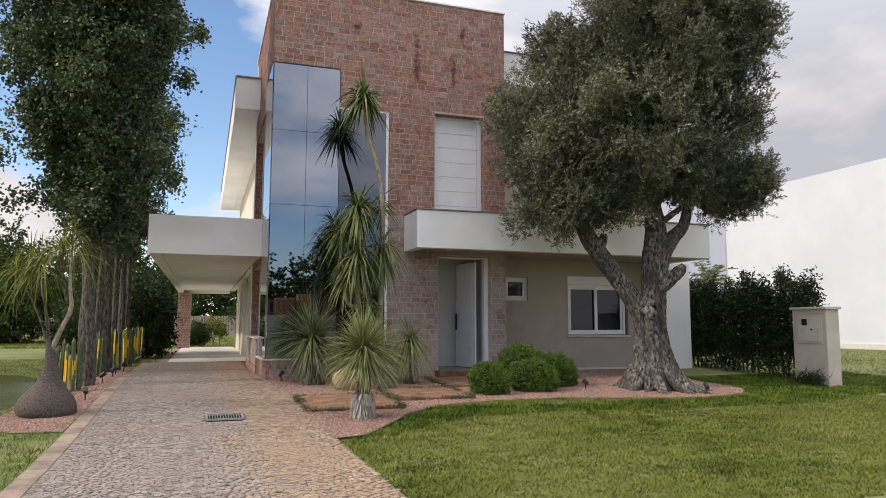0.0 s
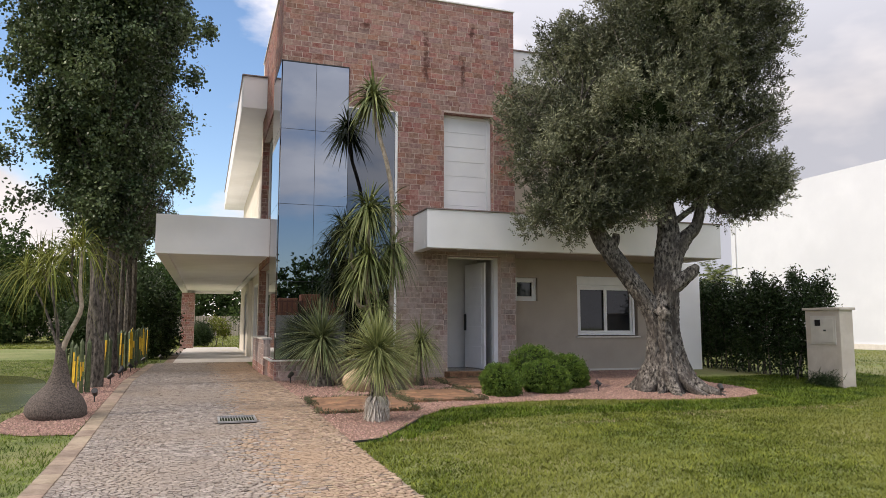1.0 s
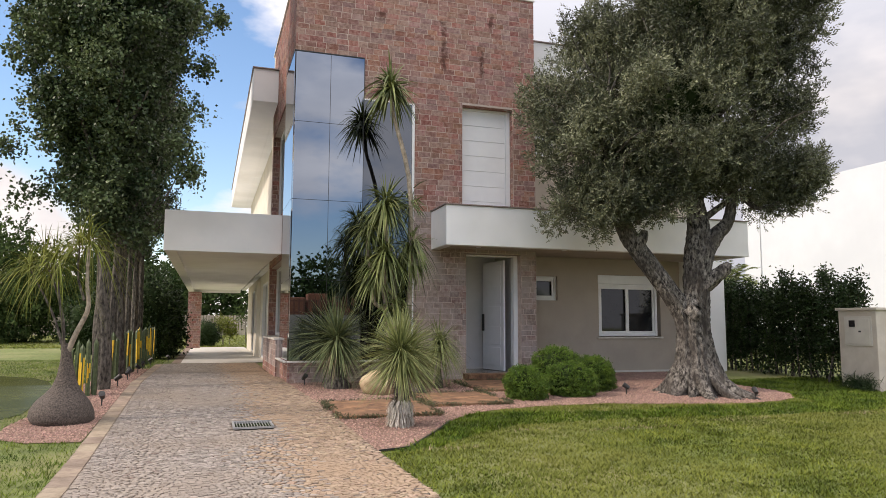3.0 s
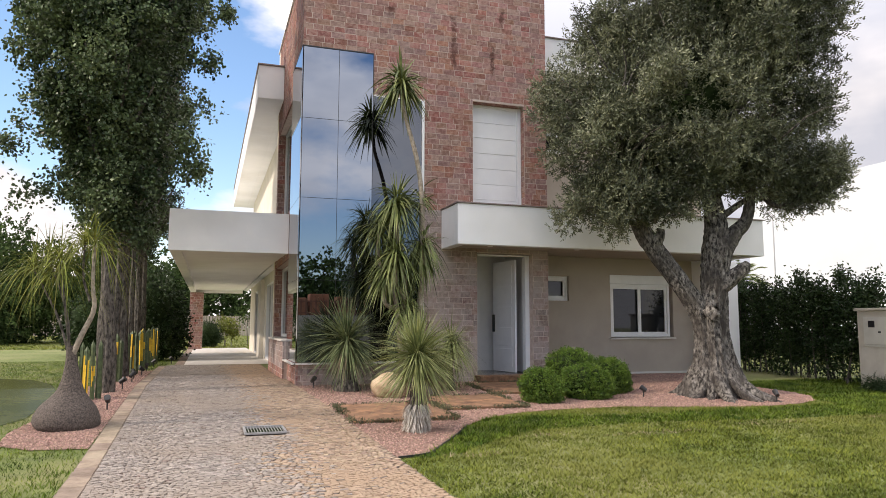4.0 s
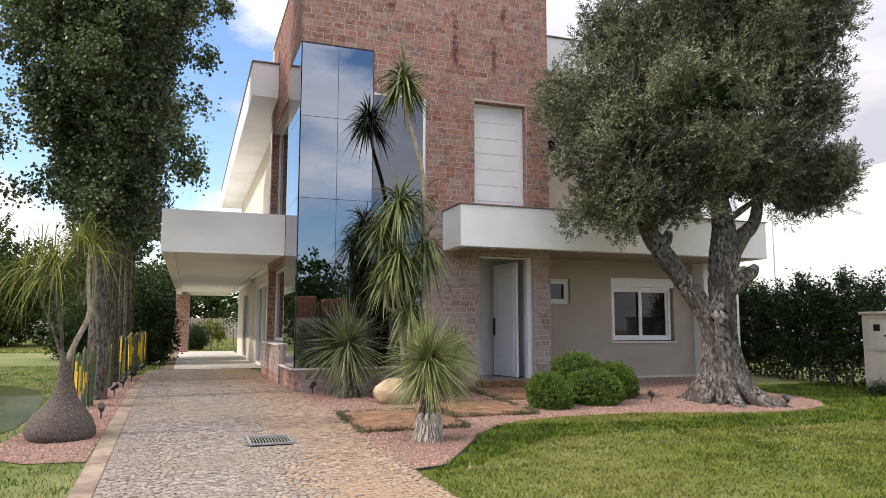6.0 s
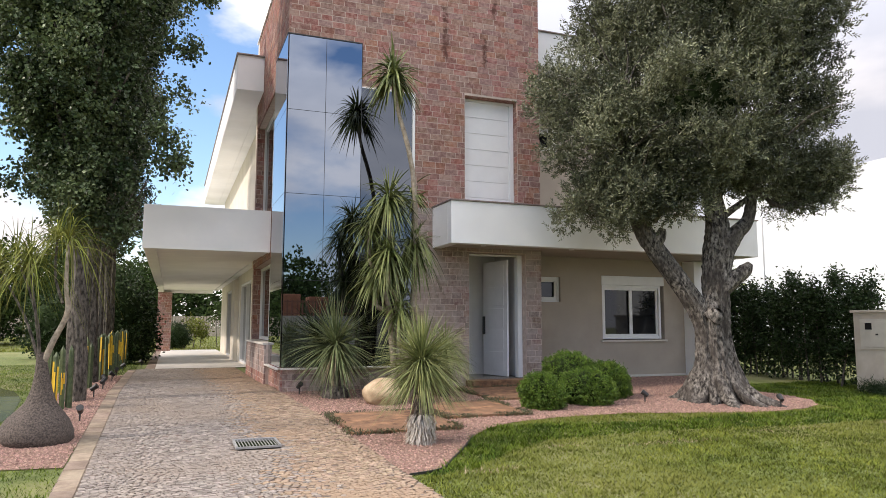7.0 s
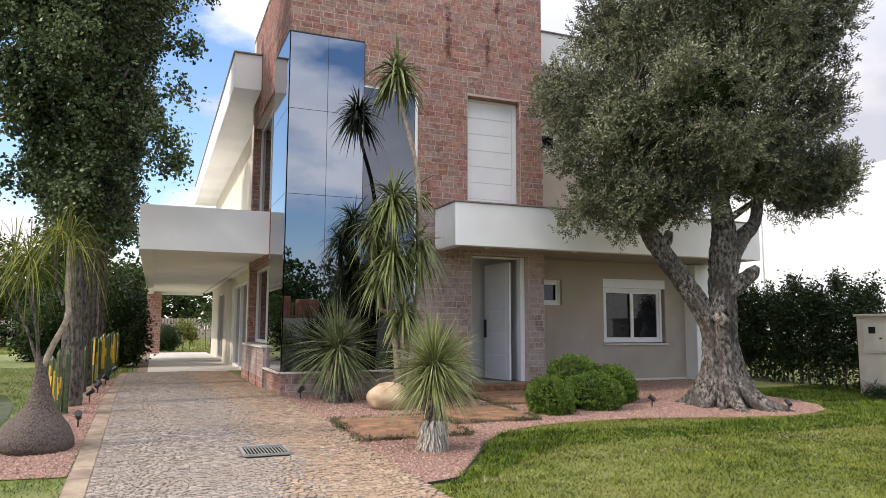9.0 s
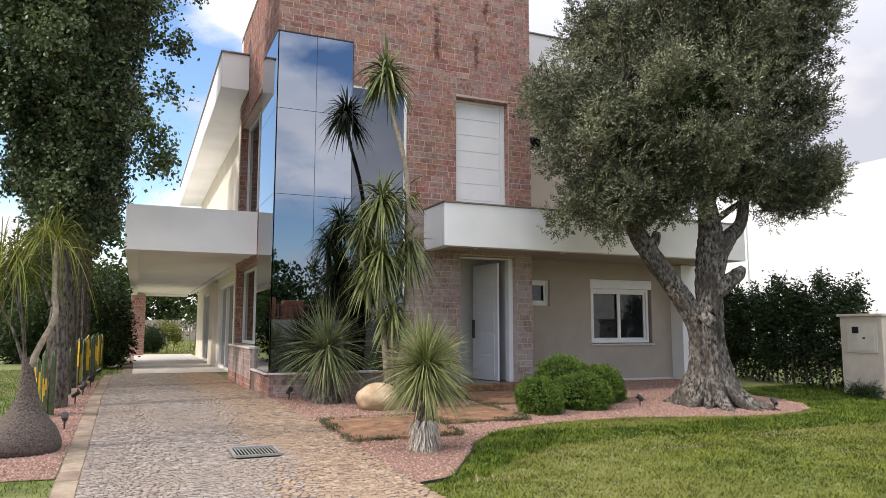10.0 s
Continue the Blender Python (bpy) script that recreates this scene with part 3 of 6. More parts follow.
def blades(name, rng, count, box, keep, height, width, mat, label):
    x = rng.uniform(box[0], box[1], count * 2)
    y = box[2] + (box[3] - box[2]) * rng.random(count * 2) ** box[4]
    ok = keep(x, y)
    x, y = x[ok][:count], y[ok][:count]
    n = len(x)
    z = rise_all(y)
    a = rng.uniform(0, 2 * math.pi, n)
    lean = rng.uniform(0.5, 1.9, n)
    h = height * rng.uniform(0.5, 1.25, n) * (0.85 + 0.3 * np.sin(x * 7.1 + 2 * np.sin(y * 5.3)) * np.sin(y * 8.3 + 2 * np.sin(x * 4.7)))
    side = np.stack([np.cos(a), np.sin(a), np.zeros(n)], axis=1) * (width * 0.5)
    root = np.stack([x, y, z - 0.004], axis=1)
    tip = root + np.stack([-np.sin(a) * lean * h, np.cos(a) * lean * h, h], axis=1)
    verts = np.stack([root - side, root + side, tip], axis=1).reshape(-1, 3)
    ob = mesh_ob(name, fast_mesh(name, verts, np.arange(3 * n).reshape(-1, 3)), mat)
    return tagged(ob, label, "grass", kind="stuff")


LUSH = [(1.62, 7.6), (2.1, 7.75), (2.7, 8.3), (3.4, 8.75), (5.0, 8.9), (7, 8.7), (9, 8.7), (11, 9.3), (14, 10.0), (14, 12.5), (9.0, 12.5), (9, 9.6), (5, 9.5), (3, 9.8), (1.6, 7.8)]
free = lambda x, y: ~inside(DRIVE, x, y) & ~inside(BED, x, y) & ~inside(STRIP, x, y) & ~inside(POND, x, y)
rng = np.random.default_rng(3)
blades("grass", rng, 150000, (1.4, 11.0, 4.2, 11.0, 1.15), lambda x, y: free(x, y) & ~inside(LUSH, x, y), 0.036, 0.016, M_grass, "short pale green mown lawn grass")
blades("lush_grass", rng, 70000, (1.5, 14.0, 7.5, 12.6, 1.0), lambda x, y: free(x, y) & inside(LUSH, x, y), 0.052, 0.020, M_grass_deep, "deeper green broad-bladed grass beside the bed")
blades("far_grass", rng, 50000, (9.0, 27.0, 5.0, 30.0, 1.3), lambda x, y: free(x, y) & ((x > 11) | (y > 11)) & ((x > 11.2) | (y < 11.5)), 0.05, 0.02, M_grass, "mown lawn running to the neighbouring house")
blades("side_grass", rng, 60000, (-7.0, -1.3, 5.0, 24.0, 1.5), free, 0.045, 0.010, M_grass_deep, "green grass between the driveway and the pond")
blades("garden_grass", rng, 30000, (-16.0, 8.0, 34.9, 72.0, 1.6), lambda x, y: x < 8, 0.08, 0.05, M_grass, "sunlit back garden lawn behind the porch")


DRY = [(4.7, 8.25, 0.75, 0.10), (2.25, 7.66, 0.40, 0.10), (6.7, 8.5, 0.6, 0.09), (3.4, 8.45, 0.35, 0.07), (8.9, 8.5, 0.7, 0.10)]
blades("dry_grass", rng, 5000, (1.6, 10.0, 7.4, 8.9, 1.0), lambda x, y: np.any([((x - p) / r) ** 2 + ((y - q) / s) ** 2 < 1 for p, q, r, s in DRY], axis=0), 0.04, 0.014, M_dry_leaf, "dry straw-coloured patches in the lawn")


def pebbles(name, rng, count, poly, size, mat, label):
    px, py = np.array(poly).T
    x, y = rng.uniform(px.min(), px.max(), count * 3), rng.uniform(py.min(), py.max(), count * 3)
    ok = inside(poly, x, y)
    x, y = x[ok][:count], y[ok][:count]
    n = len(x)
    r = size * rng.uniform(0.5, 1.3, n)
    octa = np.array([(1, 0, 0), (0, 1, 0), (-1, 0, 0), (0, -1, 0), (0, 0, 0.8), (0, 0, -0.5)], dtype=float)
    v = octa[None] * r[:, None, None] * rng.uniform(0.7, 1.25, (n, 6, 1))
    a = rng.uniform(0, 6.28, n)
    ca, sa = np.cos(a)[:, None], np.sin(a)[:, None]
    v = np.stack([v[..., 0] * ca - v[..., 1] * sa, v[..., 0] * sa + v[..., 1] * ca, v[..., 2]], axis=2)
    v += np.stack([x, y, rise_all(y) + 0.012], axis=1)[:, None, :]
    f = np.array([(0, 1, 4), (1, 2, 4), (2, 3, 4), (3, 0, 4), (1, 0, 5), (2, 1, 5), (3, 2, 5), (0, 3, 5)])
    ob = mesh_ob(name, fast_mesh(name, v.reshape(-1, 3), (np.arange(n)[:, None, None] * 6 + f[None]).reshape(-1, 3)), mat)
    return tagged(ob, label, "gravel", kind="stuff")


pebbles("gravel", rng, 34000, BED, 0.014, M_gravel, "loose pink crushed gravel in the bed")
pebbles("gravel", rng, 9000, STRIP, 0.014, M_gravel, "loose pink crushed gravel beside the driveway")

# ---- house ----
house = thing("house", "two-storey house with red brick tower, white balcony and carport", "house", (3.6, 13.5, 0.13))
X0, X1, Y0, YB, TOP = 1.17, 6.005, 13.515, 18.2, 7.88
FRONT_HOLES = [(1.16, 2.46, 0.52, 6.21), (2.46, 3.46, 0.52, 5.42), (4.44, 5.53, 3.30, 5.52), (4.52, 5.68, 0.25, 2.56)]
SIDE_HOLES = [(13.50, 15.0, 0.52, 6.21), (15.0, 18.09, 0.87, 2.50), (15.0, 18.09, 3.45, 5.74)]


def add(ob):
    """Puts a part that was built at its true place under the house."""
    ob.parent = house
    ob.matrix_parent_inverse = Matrix.Translation(-house.location)
    return ob


front = add(pierced("wall", "y", Y0, 0.25, X0, X1, 0.0, TOP, FRONT_HOLES, M_mortar, None, "red brick tower front with pale mortar"))
side = add(pierced("wall", "x", X0 + 0.0015, 0.25, Y0 + 0.252, YB, 0.0, TOP - 0.002, [(Y0, 15.0, 0.52, 6.21), SIDE_HOLES[1], SIDE_HOLES[2]], M_mortar, None, "red brick tower side beside the driveway"))
right = add(pierced("wall", "x", X1 - 0.252, 0.25, Y0 + 0.252, YB, 0.0, TOP - 0.002, [], M_mortar, None, "red brick tower flank above the balcony"))
add(box_part("wall", X0, X1, YB + 0.002, YB + 0.25, 0.0, TOP - 0.002, M_cream, None, "rear tower wall", 0))
add(box_part("roof", X0 + 0.25, X1 - 0.25, Y0 + 0.25, YB, TOP - 0.35, TOP - 0.15, M_cap, None, "flat tower roof"))
bm = bmesh.new()
add_box(bm, X0 - 0.03, X1 + 0.03, Y0 - 0.03, Y0 + 0.28, TOP + 0.002, TOP + 0.035, 0.005)
add_box(bm, X0 - 0.03, X0 + 0.28, Y0 + 0.281, YB + 0.25, TOP + 0.002, TOP + 0.035, 0.005)
add_box(bm, X1 - 0.25, X1 + 0.03, Y0 + 0.281, YB + 0.25, TOP + 0.002, TOP + 0.035, 0.005)
add(part("coping", bm, M_white, None, "thin pale metal coping of the tower"))

# white roof slabs on both sides of the tower
add(box_part("roof_slab", X0 - 0.002, 1.66, YB + 0.26, 32.8, 6.292, 7.058, M_white, None, "white overhanging roof slab"))
add(box_part("roof_slab", 0.60, X0 - 0.004, 17.05, 32.8, 6.29, 7.06, M_white, None, "white overhanging roof slab"))
add(box_part("roof_cover", 0.57, X0 - 0.004, 17.02, 32.8, 7.062, 7.095, M_cap, None, "thin grey roof edge flashing"))
add(box_part("roof_slab", X1 + 0.004, 10.6, 13.95, 20.0, 6.50, 7.22, M_white, None, "white roof slab above the upper rooms"))
add(box_part("roof_cover", X1 + 0.004, 10.63, 13.92, 20.0, 7.222, 7.25, M_cap, None, "thin grey roof edge flashing"))

# cream side wall with glazed doors under the canopy
DOORS = [(20.4, 23.7, 0.14, 2.42), (26.6, 29.0, 0.14, 2.42)]
add(pierced("wall", "x", 1.40, 0.25, YB + 0.26, 32.0, 0.0, 6.288, DOORS, M_cream, None, "cream rendered side wall"))
add(box_part("wall", 1.66, 10.3, 31.8, 32.0, 0.0, 6.28, M_cream, None, "rear wall", 0))
add(box_part("roof", 1.67, 10.3, YB + 0.26, 32.0, 6.292, 6.5, M_white, None, "flat rear roof"))
for a, b, c, d in DOORS:
    w = add(box_part("glazed_door", 1.50, 1.53, a + 0.06, b - 0.06, c + 0.06, d - 0.06, M_win_glass, None, "dark glazed sliding door in a white frame", 0))
    bm = bmesh.new()
    for p, q in ((a, a + 0.07), (b - 0.07, b), ((a + b) / 2 - 0.05, (a + b) / 2 + 0.05)):
        add_box(bm, 1.42, 1.56, p, q, c, d, 0.004)
    add_box(bm, 1.425, 1.555, a + 0.07, b - 0.07, d - 0.07, d, 0.004)
    add_box(bm, 1.425, 1.555, a + 0.07, b - 0.07, c, c + 0.06, 0.004)
    f = part("frame", bm, M_frame, w, "white sliding door frame")
    f.matrix_parent_inverse = w.matrix_world.inverted()
add(box_part("pilaster", 1.28, 1.398, 24.3, 25.5, 0.12, 2.60, M_cream, None, "cream wall pilaster"))

# canopy over the driveway
bm = bmesh.new()
add_box(bm, -1.05, 1.165, 15.2, 15.42, 2.585, 3.37, 0.006)
add_box(bm, -1.05, -0.83, 15.421, 34.5, 2.585, 3.368, 0.006)
add_box(bm, -0.829, 1.165, 34.28, 34.5, 2.585, 3.368, 0.006)
add_box(bm, -0.829, 1.165, 15.421, 34.279, 2.70, 3.15, 0.0)
for a, b, z in ((15.4205, 16.4, 2.615), (16.4005, 17.6, 2.640), (17.6005, 19.2, 2.662), (19.2005, 21.0, 2.682)):
    add_box(bm, -0.829, 1.165, a, b, z, 2.699, 0.003)
add(part("canopy", bm, M_soffit, None, "white carport canopy with a stepped ceiling"))
add(box_part("fascia", -1.062, 1.16, 15.186, 15.199, 2.58, 3.372, M_white, None, "smooth white canopy fascia", 0.003))
add(box_part("wall", 1.22, 1.398, YB + 0.26, 34.4, 2.705, 3.36, M_white, None, "white lintel above the glazed doors", 0))
pillar = add(box_part("pillar", -1.06, -0.50, 33.7, 34.25, 0.1, 2.584, M_mortar, None, "red brick canopy pillar", 0.0))

# balcony
bm = bmesh.new()
add_box(bm, 3.80, 10.45, 12.585, 12.76, 2.60, 3.325, 0.008)
add_box(bm, 3.80, 3.97, 12.761, 13.505, 2.60, 3.323, 0.006)
add_box(bm, 10.28, 10.45, 12.761, 14.4, 2.60, 3.323, 0.006)
add_box(bm, 3.971, 10.279, 12.761, 13.505, 2.66, 2.90, 0.0)
add_box(bm, X1 + 0.004, 10.279, 13.506, 14.38, 2.66, 2.90, 0.0)
add(part("balcony", bm, M_white, None, "white rendered balcony parapet"))
bm = bmesh.new()
add_box(bm, 3.775, 10.475, 12.56, 12.785, 3.328, 3.352, 0.004)
add_box(bm, 3.775, 3.995, 12.786, 13.505, 3.328, 3.352, 0.004)
add_box(bm, 10.255, 10.475, 12.786, 14.39, 3.328, 3.352, 0.004)
add(part("coping", bm, M_cap, None, "brown stone coping on the balcony parapet"))
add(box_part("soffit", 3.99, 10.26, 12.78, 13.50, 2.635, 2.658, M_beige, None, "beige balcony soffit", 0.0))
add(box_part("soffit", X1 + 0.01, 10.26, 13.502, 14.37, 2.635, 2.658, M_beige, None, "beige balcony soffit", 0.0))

# beige lower wall, upper wall, white end wall
WIN = (7.94, 9.53, 0.92, 2.28)
SMALL = (6.38, 6.94, 1.70, 2.22)
add(pierced("wall", "y", 14.385, 0.25, X1 + 0.002, 10.06, 0.0, 2.634, [WIN, SMALL], M_beige, None, "smooth beige rendered lower wall"))
UP = (6.30, 6.95, 4.85, 5.35)
add(pierced("wall", "y", 14.41, 0.25, X1 + 0.002, 10.4, 2.90, 6.498, [UP], M_beige, None, "beige rendered upper wall behind the balcony"))
add(box_part("wall", 10.06, 11.0, 14.02, 14.5, 0.0, 2.62, M_white, None, "white rendered end wall"))
add(box_part("wall", 10.15, 10.4, 14.67, 31.8, 0.0, 6.49, M_cream, None, "flank wall", 0))
add(box_part("wall_base", X1 + 0.01, 10.05, 14.355, 14.384, 0.0, 0.19, M_paving, None, "pale skirting at the foot of the wall", 0.004))


def window_y(y, a, b, c, d, sashes, glass, label, depth=0.10, bar=0.055):
    w = add(box_part("window", a + 0.004, b - 0.004, y + 0.10, y + 0.115, c + 0.004, d - 0.004, glass, None, label, 0))
    bm = bmesh.new()
    add_box(bm, a, a + bar, y + 0.03, y + 0.098, c, d, 0.005)
    add_box(bm, b - bar, b, y + 0.03, y + 0.098, c, d, 0.005)
    add_box(bm, a + bar, b - bar, y + 0.034, y + 0.098, c, c + bar, 0.005)
    add_box(bm, a + bar, b - bar, y + 0.034, y + 0.098, d - bar, d, 0.005)
    f = part("frame", bm, M_frame, w, "white window frame")
    f.matrix_parent_inverse = w.matrix_world.inverted()
    for k in range(sashes):
        p = a + bar + (b - a - 2 * bar) * k / sashes
        q = a + bar + (b - a - 2 * bar) * (k + 1) / sashes
        bm = bmesh.new()
        yy = y + 0.045 + 0.02 * (k % 2)
        add_box(bm, p, p + 0.045, yy, yy + 0.03, c + bar, d - bar, 0.004)
        add_box(bm, q - 0.045, q, yy, yy + 0.03, c + bar, d - bar, 0.004)
        add_box(bm, p + 0.045, q - 0.045, yy, yy + 0.03, c + bar, c + bar + 0.05, 0.004)
        add_box(bm, p + 0.045, q - 0.045, yy, yy + 0.03, d - bar - 0.05, d - bar, 0.004)
        s = part("sash", bm, M_frame, w, "white sliding sash")
        s.matrix_parent_inverse = w.matrix_world.inverted()
    return w


w = window_y(14.385, 7.94, 9.46, 0.94, 2.08, 2, M_win_glass, "two-leaf sliding window with dark panes")
bm = bmesh.new()
add_box(bm, 7.93, 9.53, 14.37, 14.47, 2.083, 2.275, 0.006)
s = part("shutter_box", bm, M_frame, w, "white roller shutter box")
s.matrix_parent_inverse = w.matrix_world.inverted()
bm = bmesh.new()
add_box(bm, 7.90, 9.56, 14.335, 14.50, 0.885, 0.922, 0.006)
s = part("sill", bm, M_paving, w, "pale stone window sill")
s.matrix_parent_inverse = w.matrix_world.inverted()
window_y(14.42, 6.38, 6.94, 1.70, 2.22, 1, M_win_glass, "small square window with a dark pane")
window_y(14.44, 6.30, 6.95, 4.85, 5.35, 1, M_win_glass, "small upper window with a dark pane")

# reflective corner glazing
ROWS_Z = [0.53, 1.97, 3.43, 4.88, 6.20]
COLS = [(1.175, 1.815), (1.823, 2.452)]
glazing = add(box_part("glazing", 1.30, 2.45, 13.62, 13.64, 0.53, 6.2, M_black, None, "tall mirror-glass corner glazing", 0))
for c, d in COLS:
    for r, s in zip(ROWS_Z, ROWS_Z[1:]):
        p = box_part("pane", c, d, 13.495, 13.503, r + 0.004, s - 0.004, M_mirror, glazing, "", 0)
        p.matrix_parent_inverse = glazing.matrix_world.inverted()
for a, b in ((13.51, 14.985),):
    for r, s in zip(ROWS_Z, ROWS_Z[1:]):
        p = box_part("pane", 1.150, 1.158, a, b, r + 0.004, s - 0.004, M_mirror, glazing, "", 0)
        p.matrix_parent_inverse = glazing.matrix_world.inverted()
bm = bmesh.new()
add_box(bm, 1.145, 2.46, 13.488, 13.52, 6.203, 6.225, 0.003)
add_box(bm, 1.145, 1.17, 13.521, 14.995, 6.203, 6.225, 0.003)
add_box(bm, 2.453, 2.462, 13.492, 13.51, 0.53, 6.20, 0.0)
add_box(bm, 1.816, 1.822, 13.499, 13.51, 0.53, 6.20, 0.0)
for r in ROWS_Z[1:-1]:
    add_box(bm, 1.16, 2.452, 13.5045, 13.51, r - 0.004, r + 0.004, 0.0)
f = part("frame", bm, M_black, glazing, "black glazing bars and cap")
f.matrix_parent_inverse = glazing.matrix_world.inverted()
dark = add(box_part("window", 2.466, 3.40, 13.512, 13.522, 0.53, 5.40, M_dark_glass, None, "tall fixed pane of dark glass beside the brick", 0))
bm = bmesh.new()
add_box(bm, 3.405, 3.455, 13.49, 13.56, 0.53, 5.41, 0.004)
add_box(bm, 2.466, 3.404, 13.50, 13.55, 5.401, 5.42, 0.004)
add_box(bm, 2.466, 3.404, 13.47, 13.56, 0.50, 0.529, 0.004)
f = part("frame", bm, M_frame, dark, "slim white frame")
f.matrix_parent_inverse = dark.matrix_world.inverted()
for z0, z1, label in ((0.91, 2.48, "side window deep in the brick with a white frame"), (3.46, 5.73, "tall side window deep in the brick with a white frame")):
    w = add(box_part("window", 1.385, 1.40, 15.01, 18.08, z0 + 0.01, z1 - 0.01, M_win_glass, None, label, 0))
    bm = bmesh.new()
    for a, b in ((15.005, 15.07), (16.51, 16.58), (18.02, 18.085)):
        add_box(bm, 1.34, 1.384, a, b, z0, z1, 0.004)
    for c, d in ((z0, z0 + 0.07), (z1 - 0.06, z1)):
        add_box(bm, 1.344, 1.384, 15.071, 16.509, c, d, 0.004)
        add_box(bm, 1.344, 1.384, 16.581, 18.019, c, d, 0.004)
    f = part("frame", bm, M_frame, w, "white window frame")
    f.matrix_parent_inverse = w.matrix_world.inverted()
add(box_part("sill", 1.05, 1.33, 15.005, 18.08, 0.862, 0.90, M_paving, None, "pale stone sill on the brick plinth"))
plinth_side = add(box_part("plinth", 1.085, 1.168, 15.01, 18.26, 0.05, 0.858, M_mortar, None, "projecting brick plinth", 0))
add(box_part("sill", 1.12, 3.46, 13.44, 13.486, 0.495, 0.522, M_paving, None, "pale stone sill under the glazing", 0.004))
add(box_part("sill", 1.08, 1.145, 13.44, 14.995, 0.495, 0.522, M_paving, None, "pale stone sill under the glazing", 0.004))

# shuttered upper window
sh = add(box_part("shutter", 4.49, 5.46, 13.71, 13.73, 3.0, 5.47, M_shutter, None, "closed white panelled roller shutter", 0))
for k in range(8):
    z = 3.0 + k * 0.308
    p = box_part("slat", 4.52, 5.43, 13.695, 13.709, z + 0.005, z + 0.303, M_shutter, sh, "", 0.003)
    p.matrix_parent_inverse = sh.matrix_world.inverted()
bm = bmesh.new()
add_box(bm, 4.445, 4.515, 13.67, 13.74, 3.0, 5.515, 0.004)
add_box(bm, 5.44, 5.525, 13.67, 13.74, 3.0, 5.515, 0.004)
add_box(bm, 4.516, 5.439, 13.67, 13.74, 5.46, 5.505, 0.004)
add(box_part("lintel", 4.445, 5.525, 13.522, 13.668, 5.508, 5.517, M_brick, None, "brick underside of the window head", 0))
f = part("frame", bm, M_frame, sh, "white shutter frame")
f.matrix_parent_inverse = sh.matrix_world.inverted()

# entrance: hall, frame, open door, step
hall = add(pierced("wall", "y", 14.85, 0.1, 4.2, 5.75, 0.2, 2.75, [], M_hall, None, "pale entrance hall wall"))
add(box_part("wall", 4.30, 4.40, 13.77, 14.84, 0.26, 2.74, M_hall, None, "pale entrance hall wall", 0))
add(box_part("wall", 5.68, 5.74, 13.77, 14.84, 0.26, 2.74, M_hall, None, "pale entrance hall wall", 0))
add(box_part("ceiling", 4.2, 5.75, 13.77, 14.86, 2.745, 2.85, M_hall, None, "pale hall ceiling", 0))
add(box_part("floor", 4.2, 5.75, 13.53, 14.86, 0.15, 0.252, M_hall_floor, None, "dark polished hall floor", 0))
add(box_part("skirting", 4.402, 4.42, 13.8, 14.83, 0.253, 0.36, M_black, None, "dark hall skirting", 0.003))
door = add(box_part("door", 0, 0.79, -0.02, 0.02, 0.265, 2.47, M_frame, None, "open white panelled front door", 0.004))
hinge = Matrix.Translation((5.455, 13.83, 0)) @ Matrix.Rotation(radians(100.5), 4, "Z")
door.matrix_parent_inverse = Matrix.Translation(-house.location)
door.matrix_basis = hinge
for k in range(5):
    for q in (-1, 1):
        z = 0.36 + k * 0.415
        yy = 0.0215 * q
        p = box_part("panel", 0.10, 0.69, min(yy, yy + 0.008 * q), max(yy, yy + 0.008 * q), z, z + 0.36, M_frame, door, "", 0.003)
p = box_part("handle", 0.715, 0.75, 0.023, 0.07, 1.05, 1.40, M_black, door, "black pull handle", 0.008)
p = box_part("handle", 0.715, 0.75, -0.07, -0.023, 1.05, 1.40, M_black, door, "black pull handle", 0.008)
bm = bmesh.new()
add_box(bm, 5.585, 5.675, 13.66, 13.80, 0.255, 2.55, 0.005)
add_box(bm, 4.525, 4.548, 13.70, 13.76, 0.255, 2.55, 0.003)
add_box(bm, 4.549, 5.584, 13.70, 13.80, 2.52, 2.55, 0.005)
add(part("door_frame", bm, M_frame, None, "white entrance door frame"))
add(box_part("step", 4.45, 6.0, 13.18, 13.50, 0.10, 0.255, M_slab, None, "stone entrance step"))
for x in (4.6, 6.4, 8.2):
    bm = bmesh.new()
    bmesh.ops.create_cone(bm, cap_ends=True, segments=20, radius1=0.05, radius2=0.05, depth=0.012, matrix=Matrix.Translation((x, 13.05, 2.63)))
    add(part("downlight", bm, M_frame, None, "small round recessed downlight"))

# ---- trees ----
RIGHT, AHEAD = Vector((0.94, -0.34, 0)), Vector((0.34, 0.94, 0))


def spot(base, r, f, z):
    """A point r metres to the east-south-east of a base, f metres deeper, at height z."""
    return tuple(Vector((base[0], base[1], 0)) + RIGHT * r + AHEAD * f + Vector((0, 0, z)))


def crown(base, blobs):
    out = []
    for r, f, z, a, b, c in blobs:
        out.append((*spot(base, r, f, z), a, b, c))
    return out


